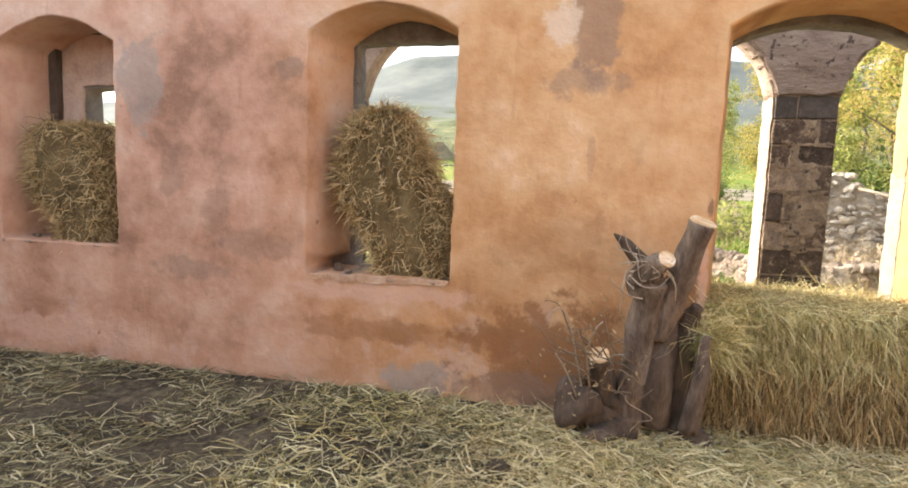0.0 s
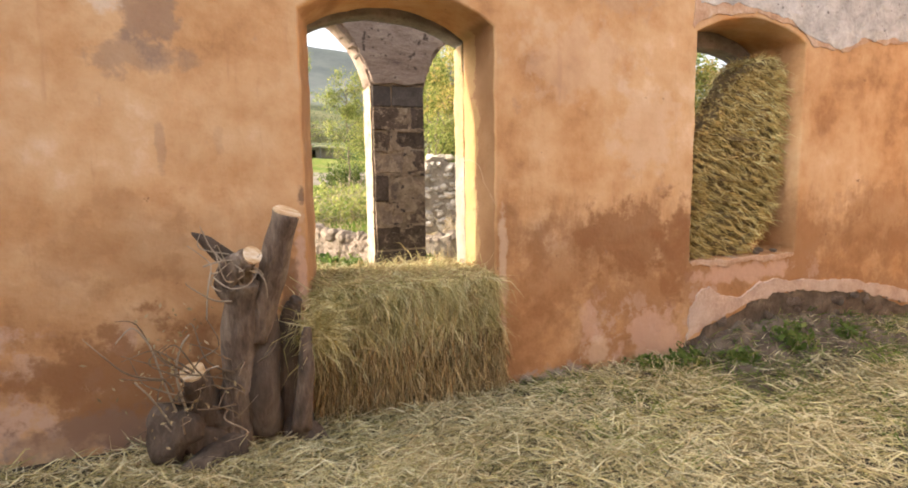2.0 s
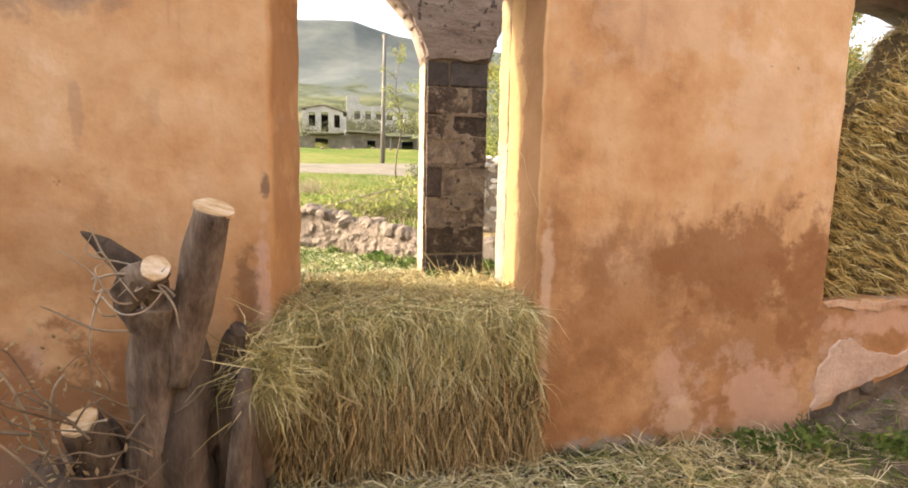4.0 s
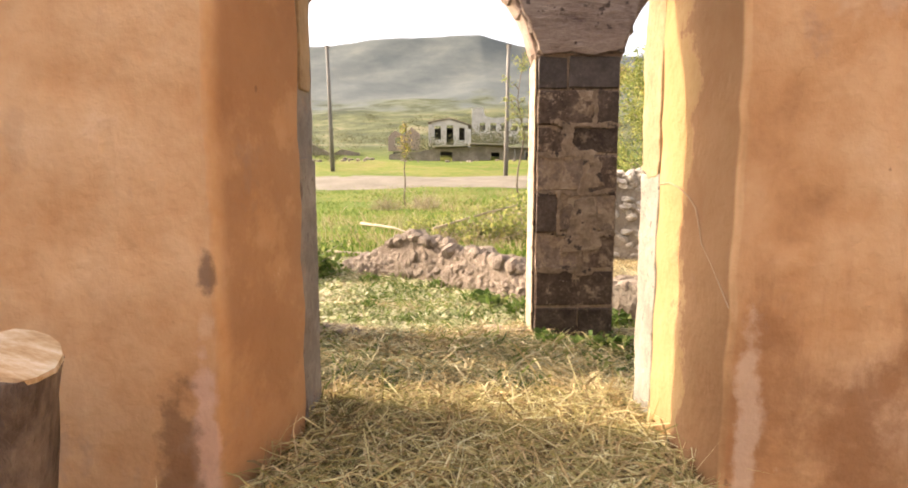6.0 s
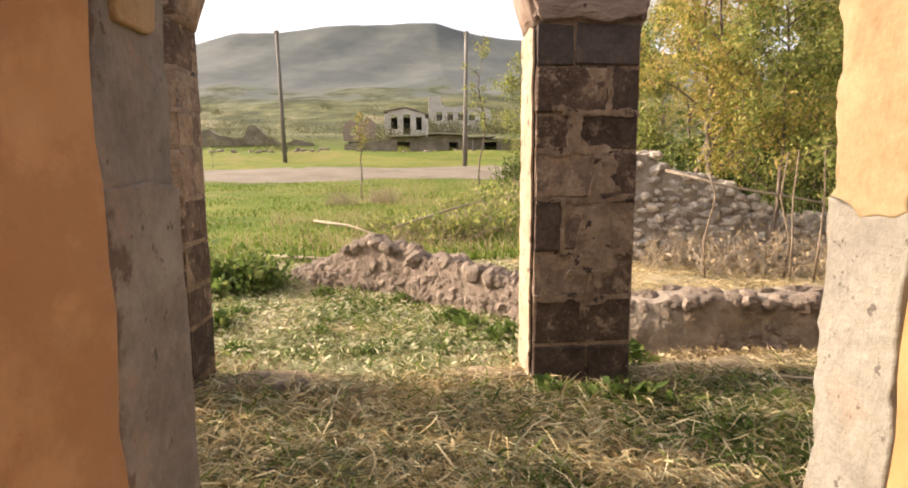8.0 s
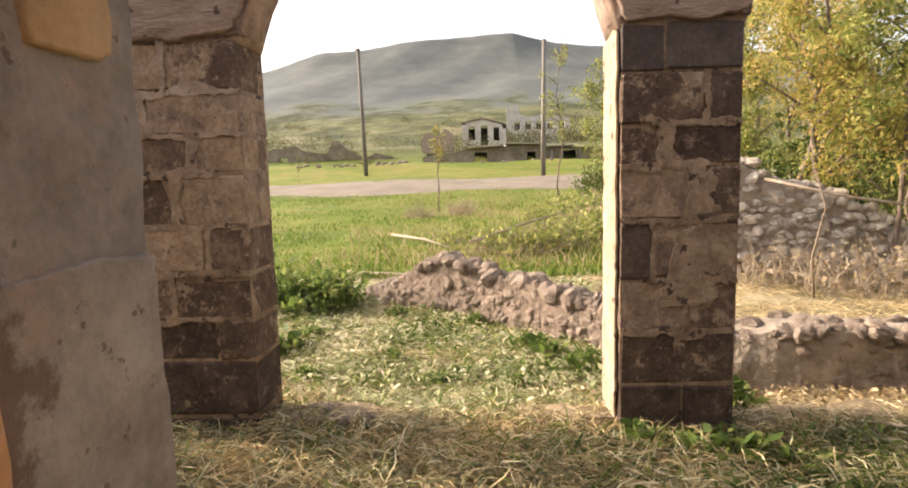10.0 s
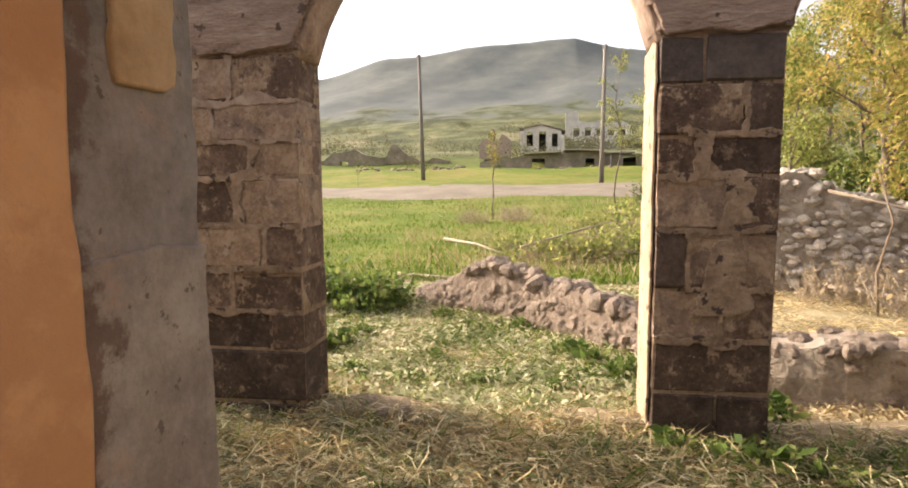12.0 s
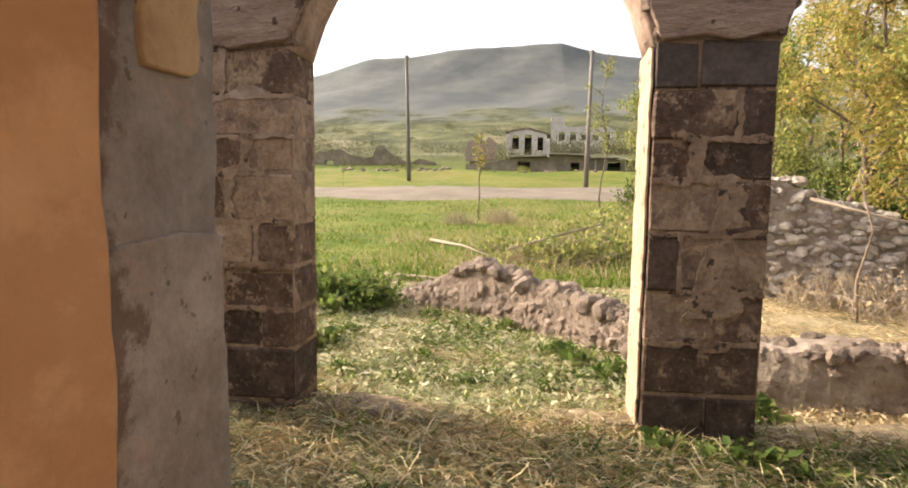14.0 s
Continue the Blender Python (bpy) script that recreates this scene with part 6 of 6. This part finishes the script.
scatter_shrubs("far_shrubs", 90, (2, 22, 96, 108), 2.6, OLIVE, "dull shrubs hiding the foot of the large ruin", 73, 220)
scatter_shrubs("far_shrubs", 60, (-8, 0, 66, 74), 1.8, OLIVE, "brown brush beside the small house", 74, 220)

# ---- rubble walls ----
STONES = [stone_mesh("stone", FIELDSTONE, i) for i in range(7)]
RUBBLESTONES = [stone_mesh("stone", EARTHFILL, i + 50) for i in range(4)]
PALESTONES = [stone_mesh("stone", PALESTONE, i + 20) for i in range(7)]


def rubble_wall(name, label, path, thick, batter, size, count, seed, fill=EARTHFILL, kinds=None, sink=0.34, faced=0.68, upright=0.8):
    """A dry rubble wall along (x, y, height above ground) points: an earthy core with stones set in its faces and top."""
    r = np.random.default_rng(seed)
    path = [Vector(p) for p in path]
    verts, faces, sections = [], [], []
    lens = [0.0]
    for a, b in zip(path, path[1:]):
        lens.append(lens[-1] + math.hypot(b.x - a.x, b.y - a.y))
    m = 34
    for i in range(m + 1):
        s = lens[-1] * i / m
        j = max(k for k in range(len(path) - 1) if lens[k] <= s + 1e-6)
        u = (s - lens[j]) / (lens[j + 1] - lens[j])
        p, d = path[j].lerp(path[j + 1], u), (path[j + 1] - path[j])
        nrm = Vector((d.y, -d.x, 0)).normalized()
        if nrm.y > 0:
            nrm = -nrm
        top = p.z * (1 + 0.18 * noise.noise((s * 1.7, seed, 0)))
        g = ground_z(p.x, p.y)
        c = Vector((p.x, p.y, g))
        sections.append((c, nrm, top))
        for off, hh in ((thick / 2 + batter, -0.1), (thick / 2 + batter * 0.4, top * 0.55), (thick / 2, top), (-thick / 2, top), (-thick / 2 - batter, -0.1)):
            q = c + nrm * off + Vector((0, 0, hh))
            verts.append(q + Vector(noise.noise_vector(q * 4)) * 0.04)
    for i in range(m):
        for k in range(4):
            faces.append((i * 5 + k, (i + 1) * 5 + k, (i + 1) * 5 + k + 1, i * 5 + k + 1))
    faces += [(0, 1, 2, 3, 4), tuple(m * 5 + k for k in (4, 3, 2, 1, 0))]
    c0 = sections[0][0]
    ob = base(name, c0.x, c0.y, c0.z, label, "stone wall")
    under(part("earth_core", mesh_of("earth_core", verts, faces, fill)), ob)
    for i in range(count):
        f = r.uniform(0, m - 0.01)
        c, nrm, top = sections[int(f)]
        c2 = sections[int(f) + 1][0]
        c = c.lerp(c2, f - int(f))
        s = size * r.uniform(0.55, 1.35)
        if r.uniform() < faced:
            v = r.uniform(0.05, 1.0)
            off = thick / 2 + batter * (1 - v) - sink * s
        else:
            v, off = 1.0, r.uniform(-thick / 2, thick / 2)
        b = new("stone", (kinds or STONES)[r.integers(0, 7)])
        b.matrix_basis = pose(*(c + nrm * off + Vector((0, 0, v * top - (0.12 * s if v == 1.0 else 0)))), r.normal() * 18, r.normal() * 18, r.uniform(0, 360)) @ Matrix.Diagonal((s, s * r.uniform(0.7, 1), s * r.uniform(0.75, 1.25) * upright, 1))
        under(b, ob)
    return ob


rubble_wall("low_rubble_wall", "collapsed low stone wall bedded in pale earth", [(0.1, 11.4, 0.12), (0.39, 11.06, 0.24), (0.75, 10.85, 0.48), (1.08, 10.6, 0.63), (1.56, 10.25, 0.54), (2.09, 9.7, 0.45), (2.64, 9.15, 0.36), (3.0, 8.7, 0.32)], 0.26, 0.16, 0.18, 400, 81, EARTHFILL, sink=0.44, upright=1.15)
rubble_wall("low_rubble_wall", "low earthy stone wall edging the yard", [(2.85, 8.15, 0.36), (3.6, 7.95, 0.44), (4.6, 7.85, 0.46), (6.4, 7.8, 0.44)], 0.45, 0.12, 0.16, 280, 82, EARTHWARM, sink=0.46, faced=0.62)
rubble_wall("boundary_wall", "crumbling pale dry-stone boundary wall below the trees", [(4.3, 12.9, 1.55), (5.2, 12.75, 1.55), (5.7, 12.7, 1.50), (6.5, 12.6, 1.18), (7.45, 12.5, 0.72), (9.0, 12.4, 0.55), (11, 12.2, 0.45)], 0.5, 0.10, 0.20, 820, 83, EARTHWARM, PALESTONES, 0.16)
KERB = "low sod-covered stone kerb between the arcade piers"
rubble_wall("stone_kerb", KERB, [(0.29, 6.93, 0.05), (0.6, 6.92, 0.075), (0.9, 6.92, 0.07), (1.08, 6.92, 0.03)], 0.24, 0.05, 0.08, 10, 84, DRYSOD, sink=0.45)
rubble_wall("stone_kerb", KERB, [(1.72, 6.92, 0.03), (2.0, 6.92, 0.06), (2.23, 6.93, 0.06)], 0.22, 0.05, 0.07, 8, 85, DRYSOD, sink=0.45)
rubble_wall("stone_kerb", KERB, [(2.87, 6.95, 0.05), (3.6, 6.95, 0.06), (4.8, 6.93, 0.05)], 0.22, 0.05, 0.07, 12, 86, DRYSOD, sink=0.45)
# straw over the kerbs
r = np.random.default_rng(87)
n = 2600
root = np.stack([r.uniform(0.3, 4.6, n), r.uniform(6.78, 7.06, n), np.zeros(n)], 1)
root = root[(root[:, 0] < 1.1) | ((root[:, 0] > 1.7) & (root[:, 0] < 2.23)) | (root[:, 0] > 2.9)]
root[:, 2] = height(root[:, 0], root[:, 1]) + r.uniform(0.03, 0.075, len(root))
way = r.normal(size=root.shape) * np.array([1, 1, 0.12]) + np.array([0, -0.2, 0.12])
way *= (0.11 * r.uniform(0.4, 1.5, len(root)) / np.linalg.norm(way, axis=1))[:, None]
tagged(new("kerb_straw", blades("kerb_straw", root, way, 0.007, 0.35, HAY)), "pale straw strewn over the kerb", "hay litter", kind="stuff")
for k, (x, y, s) in enumerate([(-1.35, 4.0, 0.07), (-1.25, 3.93, 0.05), (-1.42, 4.15, 0.06), (-3.9, 4.0, 0.06), (4.9, 4.0, 0.08), (5.02, 3.95, 0.06), (4.78, 3.92, 0.05)]):
    sill = 0.77 if -2 < x < 0 else 0.87 if x < 0 else 0.73
    b = new("stone", STONES[k % 7])
    b.matrix_basis = pose(x, y, sill + 0.012 + s * 0.25, 0, 0, 50 * k) @ Matrix.Diagonal((s, s, s * 0.8, 1))
    tagged(b, "small grey rubble stone on the window sill", "stone", "sill rubble")
bank_x = np.linspace(3.75, 6.6, 96)
bank_y = np.linspace(3.25, 3.832, 22)
verts = [(x, y, -0.02 + 0.22 * math.sin(min(1.0, max(0.0, (x - 3.75) / 1.1)) * 1.57) * math.sin(min(1.0, max(0.0, (6.6 - x) / 1.6)) * 1.57) * ((y - 3.25) / 0.582) ** 1.6
          + 0.06 * noise.noise((x * 5, y * 6, 3)) + 0.05 * noise.noise((x * 13, y * 14, 8)) - (0.05 if y < 3.28 else 0)) for y in bank_y for x in bank_x]
k = len(bank_x)
bank = tagged(new("earth_bank", mesh_of("earth_bank", verts, [(j * k + i, j * k + i + 1, (j + 1) * k + i + 1, (j + 1) * k + i) for j in range(21) for i in range(k - 1)], RUBBLE, True)), "bank of dark rooted-up earth below the broken plaster", "earth bank", kind="structure")
r = np.random.default_rng(93)
V = np.array(verts)
V = V[(V[:, 1] > 3.3) & (V[:, 2] > -0.01)]
root = V[r.integers(0, len(V), 1500)] + r.normal(size=(1500, 3)) * np.array([0.03, 0.02, 0.004])
root[:, 1] = np.minimum(root[:, 1], 3.82)
way = r.normal(size=(1500, 3)) * np.array([1, 0.6, 0.35]) + np.array([0, -0.35, 0.25])
way *= (0.11 * r.uniform(0.4, 1.4, 1500) / np.linalg.norm(way, axis=1))[:, None]
tagged(part("bank_grass", blades("bank_grass", root[:900], way[:900], 0.006, 0.4, LITTER), bank, "dry stalks caught on the bank"), kind="stuff")
tagged(part("bank_grass", blades("bank_grass", root[900:], way[900:], 0.009, 0.3, WEED), bank, "green shoots on the bank"), kind="stuff")
r = np.random.default_rng(92)
for k in range(46):
    x, v = r.uniform(3.95, 6.4), r.uniform()
    s = r.uniform(0.06, 0.16)
    top = np.interp(x, [3.95, 4.3, 4.84, 5.4, 5.98, 6.6], [0.12, 0.22, 0.36, 0.36, 0.3, 0.12])
    b = new("stone", RUBBLESTONES[r.integers(0, 4)])
    b.matrix_basis = pose(x, IN + 0.012, 0.05 + v * (top - 0.05), r.normal() * 15, r.normal() * 15, r.uniform(0, 360)) @ Matrix.Diagonal((s, s * 0.5, s * 0.7, 1))
    under(b, wall)
r = np.random.default_rng(91)
for k, (x, y, s) in enumerate([(-0.05, 2.95, 0.12), (-0.75, 2.95, 0.09), (-1.5, 3.2, 0.1), (0.25, 3.3, 0.10), (-2.1, 3.0, 0.12), (-2.8, 3.3, 0.09), (3.3, 3.5, 0.08), (1.3, 5.4, 0.08), (0.9, 5.9, 0.1)]):
    b = new("earth_clod", STONES[(k + 2) % 7])
    b.data = b.data.copy()
    b.data.materials.clear()
    b.data.materials.append(RUBBLE)
    b.matrix_basis = pose(x, y, ground_z(x, y) + s * 0.2, 0, 0, 70 * k) @ Matrix.Diagonal((s, s, s * 0.7, 1))
    tagged(b, "dark clod of earth on the littered ground", "clod", "earth clods")
